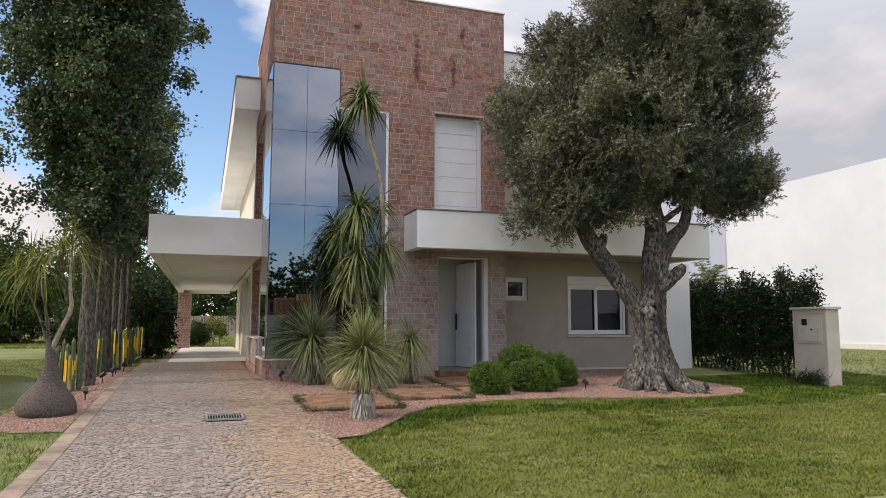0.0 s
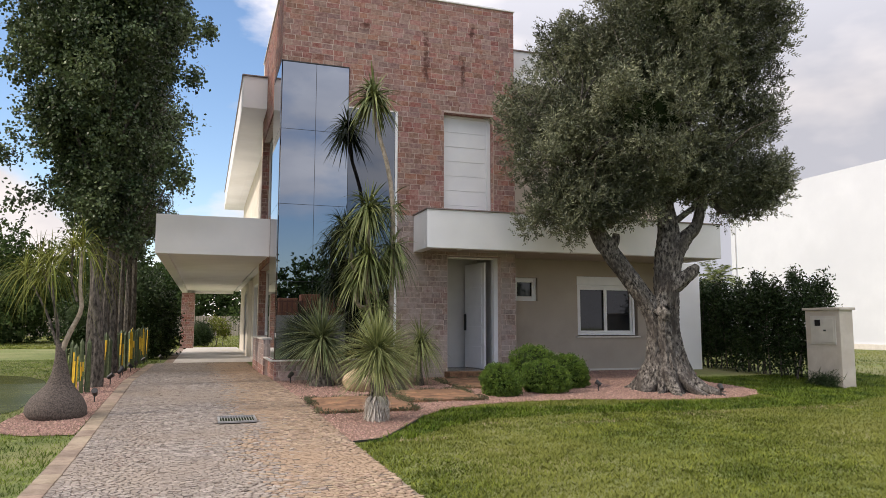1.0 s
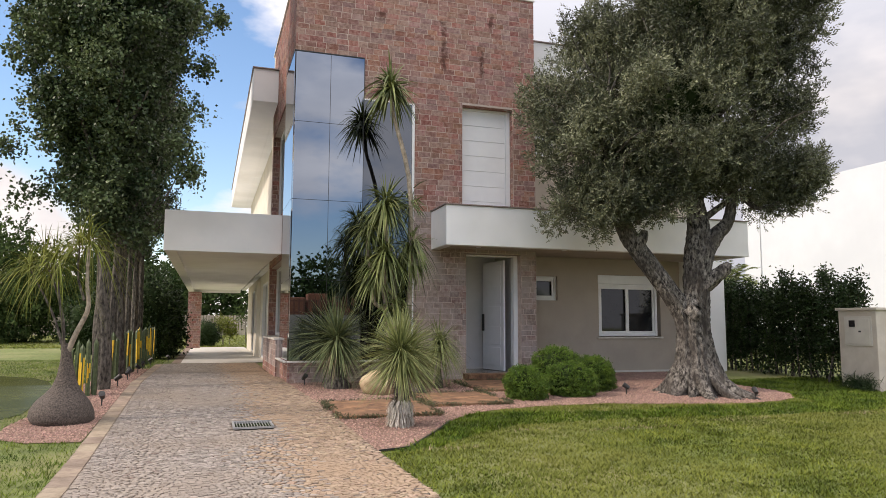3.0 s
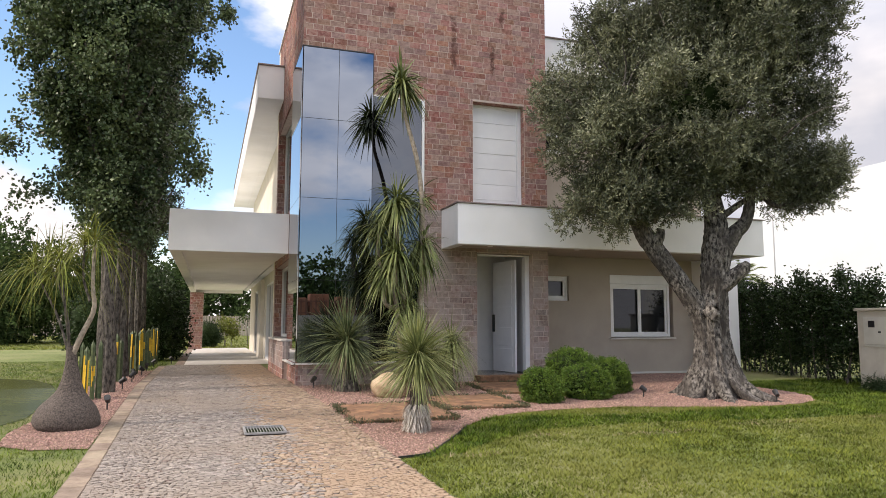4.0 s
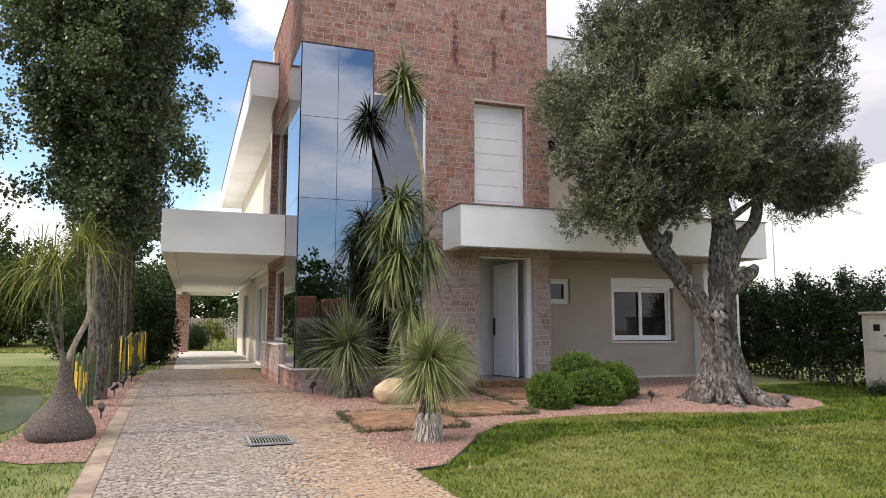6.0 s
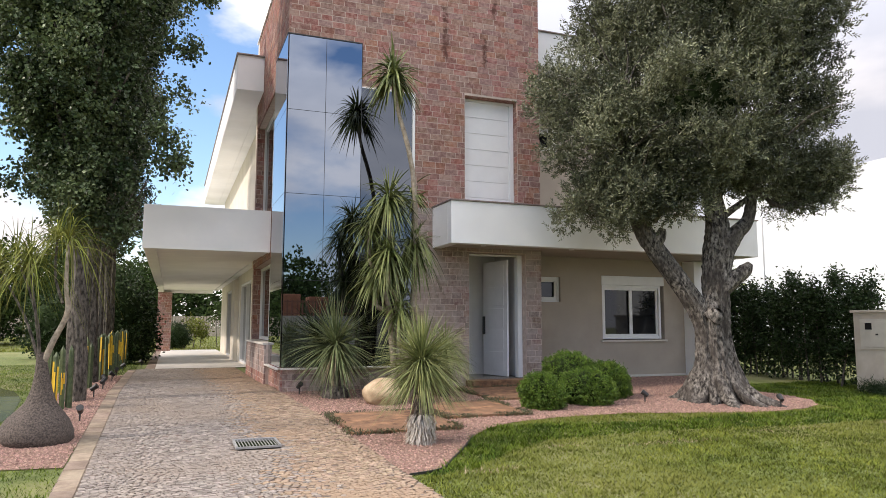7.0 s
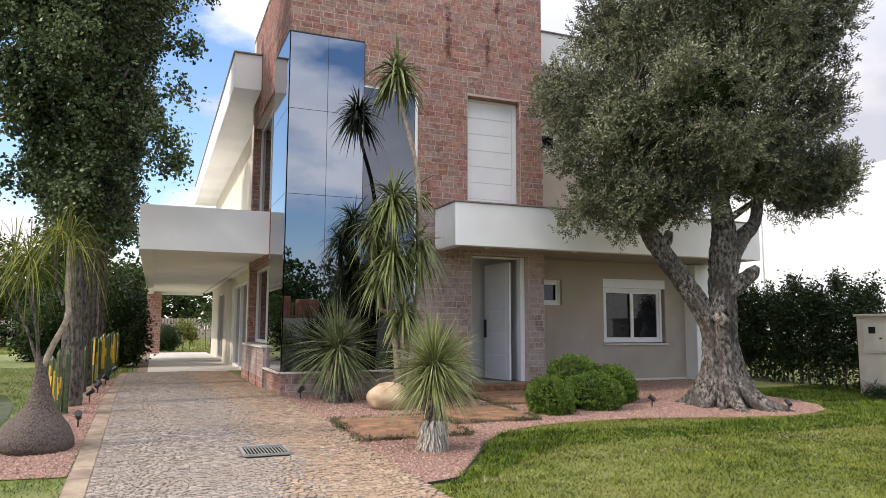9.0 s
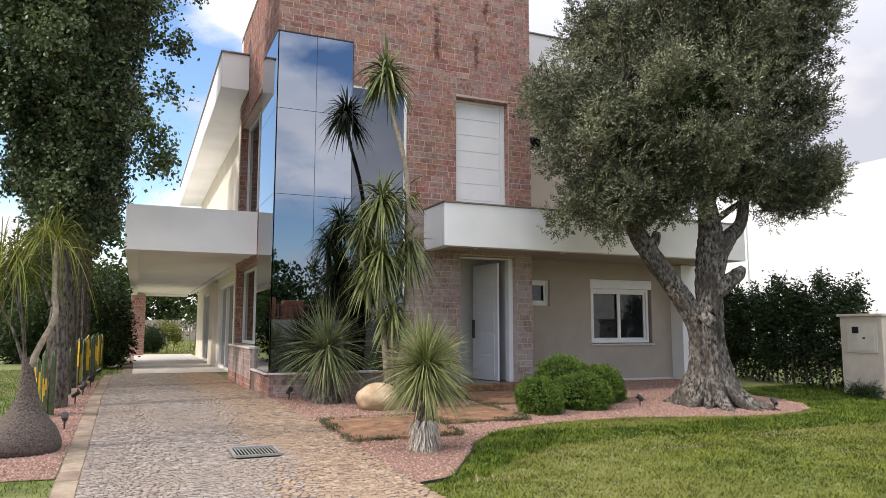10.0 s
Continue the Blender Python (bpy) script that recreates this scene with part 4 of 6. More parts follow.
def olive_tree():
    base = (7.62, 10.78)
    g = rise(base[1])
    t = thing("olive_tree", "old olive tree with a gnarled forked trunk in pink gravel", "tree", (base[0], base[1], g))
    rng = np.random.default_rng(11)
    inv = Matrix.Translation((-base[0], -base[1], -g))

    def own(ob, parent=t):
        ob.parent = parent
        ob.matrix_parent_inverse = inv
        return ob

    def limb(points, radii, sides, seed, rough=0.16, rows=60):
        """A gnarled limb: lumps, folds and flaky bark at three sizes."""
        pts, n = bend([spot(base, *p) for p in points], rows), len(points)
        rad = np.interp(np.linspace(0, 1, rows), np.linspace(0, 1, n), radii)
        verts, faces = [], []
        for i, p in enumerate(pts):
            d = (pts[min(i + 1, rows - 1)] - pts[max(i - 1, 0)]).normalized()
            side = (RIGHT - d * RIGHT.dot(d)).normalized()
            up = d.cross(side)
            for k in range(sides):
                a = 2 * math.pi * k / sides
                ca, sa = math.cos(a), math.sin(a)
                fold = noise.noise((ca * 1.7 + seed, sa * 1.7, p.z * 0.9)) - 1.5 * abs(noise.noise((ca * 3.4, sa * 3.4 + seed, p.z * 0.9))) + 0.6
                fold -= 1.1 * abs(noise.noise((ca * 8.0 + seed, sa * 8.0, p.z * 2.6))) + 0.9 * abs(noise.noise((ca * 17.0, sa * 17.0, p.z * 6.5 + seed))) - 0.5
                r = rad[i] * (1 + rough * fold) + 0.010 * noise.noise((ca * 9 + seed, sa * 9, p.z * 16))
                verts.append(tuple(p + side * (r * ca) + up * (r * sa)))
        for i in range(rows - 1):
            for k in range(sides):
                a, b = i * sides + k, i * sides + (k + 1) % sides
                faces.append((a, b, b + sides, a + sides))
        return verts, faces

    masses = [limb([(-0.30, -0.05, g - 0.06), (-0.18, -0.04, 0.55), (-0.14, 0.0, 1.05), (-0.20, 0, 1.42), (-0.52, -0.02, 1.92), (-0.98, -0.05, 2.55), (-1.22, -0.1, 3.0), (-1.35, -0.2, 3.7), (-1.6, -0.2, 4.8)],
                   [0.25, 0.145, 0.125, 0.15, 0.145, 0.135, 0.105, 0.075, 0.045], 72, 7, 0.19, 150),
              limb([(0.38, 0.02, g - 0.06), (0.22, 0.0, 0.55), (0.12, 0.02, 1.05), (0.09, 0.02, 1.5), (0.10, 0.03, 1.95), (0.16, 0.05, 2.45), (0.14, 0.1, 3.1), (0.05, 0.2, 4.3), (0.2, 0.2, 6.2)],
                   [0.26, 0.155, 0.135, 0.175, 0.205, 0.22, 0.14, 0.085, 0.04], 96, 5, 0.18, 170),
              limb([(0.02, -0.12, g - 0.06), (0.0, -0.10, 0.5), (-0.03, -0.07, 1.0), (-0.05, -0.05, 1.45), (-0.06, -0.02, 1.72)], [0.28, 0.165, 0.14, 0.14, 0.07], 84, 3, 0.2, 110),
              limb([(0.05, 0.2, g - 0.06), (0.03, 0.14, 0.6), (0.0, 0.08, 1.3)], [0.28, 0.15, 0.11], 56, 9, 0.14, 60),
              limb([(0.2, 0.0, 2.3), (0.42, 0.0, 2.7), (0.66, 0.0, 3.0), (0.8, 0.05, 3.7), (1.1, 0.1, 4.8)], [0.13, 0.12, 0.09, 0.065, 0.035], 44, 12, 0.14, 60),
              limb([(0.16, -0.05, 1.84), (0.36, -0.1, 2.0), (0.50, -0.13, 2.12), (0.58, -0.14, 2.22)], [0.13, 0.11, 0.10, 0.05], 40, 2, 0.2, 36),
              limb([(-0.98, -0.08, 2.5), (-0.86, -0.14, 2.64), (-0.82, -0.16, 2.78)], [0.10, 0.075, 0.045], 32, 4, 0.2, 20),
              limb([(-0.06, -0.16, 1.36), (-0.02, -0.23, 1.44), (0.0, -0.26, 1.47)], [0.13, 0.10, 0.05], 34, 6, 0.22, 18)]
    for k in range(22):
        a = 2 * math.pi * (k + rng.uniform(-0.3, 0.3)) / 22
        far = rng.uniform(0.55, 1.0) * (1.18 if math.cos(a) > 0 else 0.92)
        turn = a + rng.normal(0, 0.16)
        masses.append(limb([(0.17 * math.cos(a), 0.14 * math.sin(a), 0.72), (0.31 * math.cos(a), 0.25 * math.sin(a), 0.40), (0.62 * far * math.cos(turn), 0.52 * far * math.sin(turn), g + 0.07), (far * math.cos(turn), far * 0.85 * math.sin(turn), g - 0.05)],
                           [0.055, 0.085, 0.075, 0.03], 22, k + 20, 0.3, 40))
    trunk_ob = own(mesh_ob("trunk", fast_mesh("trunk", *join_tubes(masses), True), M_olive_bark))
    limbs = []
    for p in (((0.24, 0.1, 3.0), (0.75, 0.0, 3.35), (1.3, -0.1, 3.5), (1.75, -0.2, 3.9)), ((0.24, 0.1, 3.4), (0.9, 0.3, 4.3), (1.6, 0.4, 5.2)), ((0.9, 0, 3.4), (1.1, -0.2, 3.15), (1.6, -0.3, 3.3)),
              ((-0.95, -0.1, 2.9), (-0.7, -0.4, 3.5), (-0.5, -0.7, 4.4)), ((-1.1, -0.2, 3.4), (-1.9, -0.3, 3.9), (-2.4, -0.3, 4.7)), ((0.24, 0.1, 4.0), (-0.4, -0.5, 5.0), (-0.9, -0.7, 6.3)),
              ((-1.0, 0, 3.1), (-1.6, -0.2, 3.2), (-2.1, -0.3, 3.1)), ((0.25, 0.2, 4.4), (1.1, -0.3, 5.6), (1.5, -0.4, 6.6)), ((0.3, 0.2, 5.4), (0.2, -0.5, 6.6), (0.4, -0.4, 7.6)),
              ((1.3, -0.1, 3.5), (1.7, -0.4, 3.5), (2.1, -0.5, 3.75)), ((-0.5, 0.2, 3.2), (-0.3, 0.4, 4.0), (-0.9, 0.9, 5.2))):
        limbs.append(tube(bend([spot(base, *q) for q in p], 12), list(np.linspace(0.06, 0.014, 12)), 9, 0.25))
    for k in range(90):
        a = np.array(spot(base, rng.uniform(-1.6, 1.4), rng.uniform(-0.8, 0.8), rng.uniform(3.3, 6.5)))
        b = a + np.array([rng.normal(0, 0.5), rng.normal(0, 0.5), rng.uniform(0.1, 0.9)])
        limbs.append(tube([tuple(a), tuple((a + b) / 2 + rng.normal(0, 0.06, 3)), tuple(b)], [0.022, 0.015, 0.006], 5))
    own(mesh_ob("limb", fast_mesh("limb", *join_tubes(limbs), True), M_olive_bark))
    blobs = crown(base, [(-0.25, 0, 4.95, 1.75, 1.75, 1.5), (-2.1, 0, 5.15, 0.85, 0.9, 0.75), (-1.6, -0.2, 4.1, 1.0, 0.9, 0.75), (-2.15, -0.2, 3.15, 0.45, 0.5, 0.35), (-1.35, -0.3, 3.2, 0.6, 0.6, 0.45),
                         (0.45, 0, 6.7, 1.68, 1.8, 1.5), (1.35, 0, 6.6, 0.85, 1.0, 1.1), (1.40, 0, 5.2, 0.80, 0.95, 1.05), (1.3, -0.1, 4.0, 0.85, 0.8, 0.5), (1.75, -0.3, 3.7, 0.42, 0.5, 0.32), (0.85, -0.2, 3.55, 0.6, 0.5, 0.32), (1.72, -0.2, 3.45, 0.36, 0.4, 0.26), (1.35, -0.2, 3.3, 0.34, 0.4, 0.2), (-0.75, -0.35, 3.2, 0.55, 0.5, 0.35), (-1.4, 0, 6.15, 0.7, 0.8, 0.58),
                         (0.25, 0, 8.0, 1.5, 1.5, 0.9), (-0.55, -0.2, 3.75, 0.85, 0.9, 0.55), (0.55, 0.2, 4.1, 0.8, 0.9, 0.6), (1.5, 0, 7.6, 0.7, 0.8, 0.6)])
    big = list(blobs)
    clumps = []
    area = np.array([q[3] * q[4] + q[4] * q[5] + q[3] * q[5] for q in big])
    for k in range(430):
        p = big[int(rng.choice(len(big), p=area / area.sum()))]
        d = rng.normal(0, 1, 3)
        d /= np.linalg.norm(d)
        s = rng.uniform(0.17, 0.36)
        q = rng.uniform(0.66, 1.04)
        clumps.append((p[0] + d[0] * p[3] * q, p[1] + d[1] * p[4] * q, p[2] + d[2] * p[5] * q, s, s, s * 0.85))
    c, away = in_blobs(rng, clumps, 20000, 0.6, 1, 0.07)
    c2, away2 = in_blobs(rng, big, 11000, 0.75, 1, 0.12)
    c, away = np.concatenate([c, c2]), np.concatenate([away, away2])
    # added dark blobs that paint the shade deep in the olive crown
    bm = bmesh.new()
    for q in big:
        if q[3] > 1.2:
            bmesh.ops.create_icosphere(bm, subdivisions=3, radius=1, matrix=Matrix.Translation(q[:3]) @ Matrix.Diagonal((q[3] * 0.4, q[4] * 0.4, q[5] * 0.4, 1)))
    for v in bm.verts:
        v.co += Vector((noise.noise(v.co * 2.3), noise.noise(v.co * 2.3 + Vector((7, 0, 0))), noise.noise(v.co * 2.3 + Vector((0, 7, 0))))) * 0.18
    own(part("inner_foliage", bm, M_inner_shade, None, "dark blobs standing in for shade inside the crown"))
    own(mesh_ob("crown", shoot_mesh("crown", rng, c, away * 0.8 + np.array([0, 0, 0.55]), 14, 0.22, 0.064, 0.023), M_olive, None, "dense grey-green olive foliage"))


olive_tree()


def poplar(x, y, radius, blobs, leaves, seed, height, label, lean=0.0):
    g = rise(y)
    t = thing("poplar_tree", label, "tree", (x, y, g), "row of trees beside the driveway")
    rng = np.random.default_rng(seed)
    inv = Matrix.Translation((-x, -y, -g))
    pts = bend([(x, y, g - 0.05), (x + 0.02, y, g + 0.2), (x + lean * 0.3, y, 1.6), (x + lean, y, 3.4), (x + lean * 1.2, y + 0.1, height)], 90)
    rad = np.interp(np.linspace(0, 1, 90), [0, 0.05, 0.12, 0.5, 1], [1.5, 1.15, 1.0, 0.75, 0.15]) * radius
    tubes = [tube(pts, list(rad), 44, 0.18, 5, 0.04, seed, 0.16)]
    for k in range(16):
        z = rng.uniform(2.4, height * 0.8)
        a = rng.uniform(0, 6.28)
        p = np.array([x + lean, y, z])
        q = p + np.array([math.cos(a) * rng.uniform(0.5, 1.1), math.sin(a) * rng.uniform(0.5, 1.1), rng.uniform(0.9, 1.8)])
        tubes.append(tube([tuple(p), tuple((p + q) / 2 + np.array([0, 0, -0.12])), tuple(q)], [radius * 0.28, radius * 0.2, 0.012], 7))
    o = mesh_ob("trunk", fast_mesh("trunk", *join_tubes(tubes), True), M_poplar_bark, t)
    o.matrix_parent_inverse = inv
    full = crown((x, y), blobs)
    clumps = []
    area = np.array([q[3] * q[4] + q[4] * q[5] + q[3] * q[5] for q in full]) ** 0.8
    for k in range(sum(q[3] > 0.5 for q in blobs) * 42):
        p = full[int(rng.choice(len(blobs), p=area / area.sum()))]
        d = rng.normal(0, 1, 3)
        d /= np.linalg.norm(d)
        s = rng.uniform(0.20, 0.42) * min(1.0, p[3] / 0.75)
        q = rng.uniform(0.55, 1.08)
        clumps.append((p[0] + d[0] * p[3] * q, p[1] + d[1] * p[4] * q, p[2] + d[2] * p[5] * q, s, s, s * 0.9))
    c, away = in_blobs(rng, clumps, int(leaves * 2.5), 0.6, 18, 0.10)
    c2, away2 = in_blobs(rng, full, int(leaves * 0.35), 0.9, 18, 0.2)
    c, away = np.concatenate([c, c2]), np.concatenate([away, away2])
    # unlit-looking blobs added so gaps between the poplar leaves read as shade
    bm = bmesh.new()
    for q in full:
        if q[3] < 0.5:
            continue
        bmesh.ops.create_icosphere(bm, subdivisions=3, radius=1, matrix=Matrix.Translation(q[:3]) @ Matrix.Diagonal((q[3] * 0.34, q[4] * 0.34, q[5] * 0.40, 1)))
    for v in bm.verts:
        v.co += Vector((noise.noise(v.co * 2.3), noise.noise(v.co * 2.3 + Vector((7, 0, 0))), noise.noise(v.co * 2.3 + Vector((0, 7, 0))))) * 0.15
    o = part("inner_foliage", bm, M_inner_shade, t, "dark blobs standing in for shade inside the crown")
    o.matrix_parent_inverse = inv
    o = mesh_ob("crown", leaf_mesh("crown", rng, c, away, 0.064, 0.055, 0.4, 0.8), M_poplar, t, "glossy dark green rounded leaves")
    o.matrix_parent_inverse = inv


poplar(-1.80, 13.3, 0.15, [(0.02, 0, 4.5, 0.92, 1.0, 1.0), (-0.75, 0, 4.75, 0.72, 0.8, 0.75), (-0.05, 0, 6.0, 1.05, 1.15, 1.15), (-0.75, 0, 6.2, 1.0, 1.0, 1.0), (0.0, 0, 7.6, 1.15, 1.3, 1.2), (1.42, 0, 6.4, 0.34, 0.4, 0.2), (-0.5, 0, 3.6, 0.55, 0.6, 0.5),
                           (0.1, 0, 3.2, 0.62, 0.66, 0.8), (1.22, 0, 3.6, 0.3, 0.3, 0.16), (1.32, 0, 4.65, 0.25, 0.3, 0.2), (1.38, 0, 5.5, 0.22, 0.3, 0.18), (1.2, 0, 4.05, 0.22, 0.3, 0.16), (-1.62, 0, 4.2, 0.3, 0.3, 0.22), (-1.3, 0, 3.35, 0.26, 0.3, 0.16), (0, 0, 9.1, 1.2, 1.2, 1.1)], 48000, 21, 8.8, "tall poplar with rough bark and dark foliage beside driveway", -0.06)
poplar(-1.95, 15.6, 0.085, [(-0.1, 0, 4.8, 0.7, 0.7, 1.1), (-0.1, 0, 6.6, 0.9, 0.9, 1.4)], 11000, 22, 7.0, "slender poplar with rough bark and dark foliage", 0.05)
poplar(-1.95, 16.7, 0.155, [(-0.2, 0, 4.1, 0.8, 0.8, 1.1), (0.0, 0, 5.9, 1.0, 1.0, 1.2), (0.2, 0, 7.9, 1.2, 1.2, 1.4)], 20000, 23, 8.5, "tall poplar with rough bark and dark foliage beside driveway")
poplar(-1.92, 18.1, 0.08, [(-0.2, 0, 4.0, 0.7, 0.7, 1.0), (-0.1, 0, 5.9, 0.8, 0.8, 1.3)], 9000, 24, 7.0, "slender poplar with rough bark and dark foliage")
poplar(-1.92, 19.6, 0.10, [(-0.2, 0, 4.0, 0.75, 0.75, 1.1), (0.0, 0, 6.2, 1.0, 1.0, 1.6)], 12000, 25, 8.0, "slender poplar with rough bark and dark foliage")
poplar(-1.95, 21.2, 0.13, [(-0.2, 0, 4.3, 0.8, 0.8, 1.3), (0.0, 0, 6.6, 0.9, 0.9, 1.5)], 11000, 26, 8.0, "tall poplar with rough bark and dark foliage beside driveway")


def leafy(name, label, category, at, blobs, leaves, length, width, mat, seed, shell=0.45, twig=0.12, core=None, group="", stems=0, kind=""):
    """A shrub: short woody stems and a mass of small leaves."""
    rng = np.random.default_rng(seed)
    t = thing(name, label, category, at, group, kind)
    inv = Matrix.Translation([-v for v in at])
    c, away = in_blobs(rng, blobs, leaves, shell, 10, twig)
    o = mesh_ob("foliage", leaf_mesh("foliage", rng, c, away, length, width, 0, 0.8), mat, t)
    o.matrix_parent_inverse = inv
    tubes = []
    for k in range(max(stems, 3)):
        b = blobs[k % len(blobs)]
        q = (b[0] + rng.normal(0, b[3] * 0.35), b[1] + rng.normal(0, b[4] * 0.35), b[2] + b[5] * 0.3)
        p = (b[0] + rng.normal(0, b[3] * 0.25), b[1] + rng.normal(0, b[4] * 0.25), at[2] - 0.03)
        tubes.append(tube([p, tuple((np.array(p) + np.array(q)) / 2 + rng.normal(0, 0.03, 3)), q], [0.022, 0.016, 0.008], 6))
    o = mesh_ob("stem", fast_mesh("stem", *join_tubes(tubes), True), M_poplar_bark, t)
    o.matrix_parent_inverse = inv
    # core: added dark spheres, coloured like the shade within the shrub
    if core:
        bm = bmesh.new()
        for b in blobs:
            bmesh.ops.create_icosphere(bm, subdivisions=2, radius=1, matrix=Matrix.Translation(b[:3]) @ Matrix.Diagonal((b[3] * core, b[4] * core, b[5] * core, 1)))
        o = part("inner_foliage", bm, M_inner_shade, t, "dark blobs standing in for shade inside the shrub", True)
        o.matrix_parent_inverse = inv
    return t


for k, (x, y, z, r, h) in enumerate(((4.50, 10.85, 0.26, 0.315, 0.28), (5.42, 11.10, 0.28, 0.42, 0.30), (5.58, 11.85, 0.45, 0.45, 0.36), (6.14, 11.60, 0.33, 0.34, 0.32))):
    leafy("boxwood_bush", "clipped bright green rounded boxwood on gravel", "bush", (x, y, rise(y)), [(x, y, z, r, r, h), (x + 0.05, y - 0.03, z - 0.08, r * 0.98, r * 0.96, h * 0.85)],
          20000, 0.027, 0.019, M_box, 40 + k, 0.16, 0.028, 0.84, "clipped bushes beside the entrance path")
for k in range(6):
    y = 11.55 + k * 0.85
    x = 11.75 + 0.05 * (k % 2)
    tips = [(x + 0.2 * math.sin(k * 3 + j), y - 0.35 + 0.25 * j, 2.0 + 0.14 * math.sin(5 * j + k), 0.10, 0.12, 0.26) for j in range(4)]
    leafy("hedge_shrub", "dark green loose hedge shrub beside the meter housing", "hedge", (x, y, rise(y)), [(x, y, 1.25, 0.42, 0.52, 0.75), (x, y + 0.1, 0.70, 0.40, 0.54, 0.60), (x - 0.05, y - 0.1, 1.65, 0.36, 0.48, 0.40)] + tips,
          8200, 0.08, 0.040, M_hedge, 60 + k, 0.85, 0.13, None, "hedge along the plot edge", 7)
for k, (x, y, rx, z, h) in enumerate(((-1.95, 24.0, 0.8, 1.4, 1.4), (-1.75, 26.2, 0.8, 1.5, 1.45), (-2.6, 27.8, 1.1, 1.6, 1.6), (-3.9, 28.0, 1.1, 1.2, 1.2))):
    leafy("hedge_shrub", "tall dark green shrub beside the carport", "hedge", (x, y, rise(y)), [(x, y, z, rx, 1.0, h), (x + 0.2, y, z - 0.6, rx * 0.9, 0.9, h * 0.6)], 7000, 0.12, 0.07, M_hedge, 80 + k, 0.5, 0.16, 0.8, "shrubs beside the carport")
leafy("round_shrub", "round dark green shrub behind the porch pillar", "bush", (-0.24, 36.5, 0.1), [(-0.24, 36.5, 0.70, 0.63, 0.63, 0.63)], 6000, 0.06, 0.035, M_hedge, 90, 0.3, 0.08, 0.85)
leafy("young_tree", "young yellow-green tree on the back lawn", "tree", (0.55, 38.0, 0.1), [(0.55, 38, 1.05, 0.5, 0.5, 0.6), (0.9, 38, 0.8, 0.3, 0.3, 0.3)], 1100, 0.14, 0.07, M_pony_leaf, 91, 0.8, 0.2)
leafy("young_tree", "young sparse tree on the back lawn", "tree", (2.4, 41.0, 0.1), [(2.2, 41, 1.8, 0.9, 0.9, 0.6)], 700, 0.14, 0.07, M_far_leaf, 92, 0.9, 0.2, None, "", 9)

# ---- yuccas, ponytail palm, cacti ----


def shag(name, rng, x, y, z0, z1, radius, count, length, width):
    """Dry leaf bases that hang down round a trunk, standing off it a little."""
    a = rng.uniform(0, 2 * math.pi, count)
    z = rng.uniform(z0, z1, count)
    out = np.stack([np.cos(a), np.sin(a), np.zeros(count)], axis=1)
    side = np.stack([-np.sin(a), np.cos(a), np.zeros(count)], axis=1) * (width / 2)
    ln = length * rng.uniform(0.7, 1.2, count)
    p0 = np.stack([np.full(count, x), np.full(count, y), z], axis=1) + out * radius * 0.8
    p1 = p0 + out * (ln * rng.uniform(0.25, 0.6, count))[:, None]
    p1[:, 2] -= ln * 0.45
    p2 = p1 + out * (ln * rng.uniform(-0.05, 0.3, count))[:, None]
    p2[:, 2] -= ln * 0.5
    verts = np.stack([p0 - side, p0 + side, p1 + side * 0.8, p1 - side * 0.8, p2], axis=1).reshape(-1, 3)
    i = np.arange(count)[:, None] * 5
    tri = np.concatenate([np.concatenate([i, i + 1, i + 2], axis=1), np.concatenate([i, i + 2, i + 3], axis=1), np.concatenate([i + 3, i + 2, i + 4], axis=1)])
    return fast_mesh(name, verts, tri)


def yucca(x, y, trunk_h, trunk_r, centre_z, length, count, mat, label, seed, width=0.012, low=-0.55, skirt=True, droop=0.14):
    g = rise(y)
    t = thing("yucca", label, "yucca", (x, y, g))
    rng = np.random.default_rng(seed)
    inv = Matrix.Translation((-x, -y, -g))
    prof = np.linspace(0, 1, 14)
    v, f = tube([(x, y, g - 0.03 + q * (trunk_h + 0.03)) for q in prof], list(trunk_r * np.interp(prof, [0, 0.12, 0.35, 0.6, 1], [1.35, 1.55, 1.35, 0.8, 0.7])), 16, 0.15, 9, 0.04, seed)
    o = mesh_ob("trunk", fast_mesh("trunk", v, f, True), M_stem if skirt else M_poplar_bark, t, "grey fibrous trunk" if skirt else "dark fibrous trunk")
    o.matrix_parent_inverse = inv
    if skirt:
        o = mesh_ob("neck_fibre", shag("neck_fibre", rng, x, y, g + trunk_h * 0.55, g + trunk_h * 1.1, trunk_r * 0.75, 260, 0.10, 0.014), M_poplar_bark, t, "dark fibrous neck")
        o.matrix_parent_inverse = inv
        o = mesh_ob("dry_skirt", shag("dry_skirt", rng, x, y, g + 0.05, g + trunk_h * 0.62, trunk_r * 1.35, 700, 0.11, 0.014), M_pale_shag, t, "shaggy skirt of bleached leaf bases")
        o.matrix_parent_inverse = inv
    o = mesh_ob("leaf_rosette", straps("leaf_rosette", rng, (x, y, centre_z), count, length, width, low, 1.0, droop, 5, fan=0.05), mat, t)
    o.matrix_parent_inverse = inv
    o = mesh_ob("dead_leaves", straps("dead_leaves", rng, (x, y, centre_z - 0.05), count // 12, length * 0.7, width, -0.85, -0.45, 0.25, 4, fan=0.05), M_dry_leaf, t, "pale dry lower leaves")
    o.matrix_parent_inverse = inv


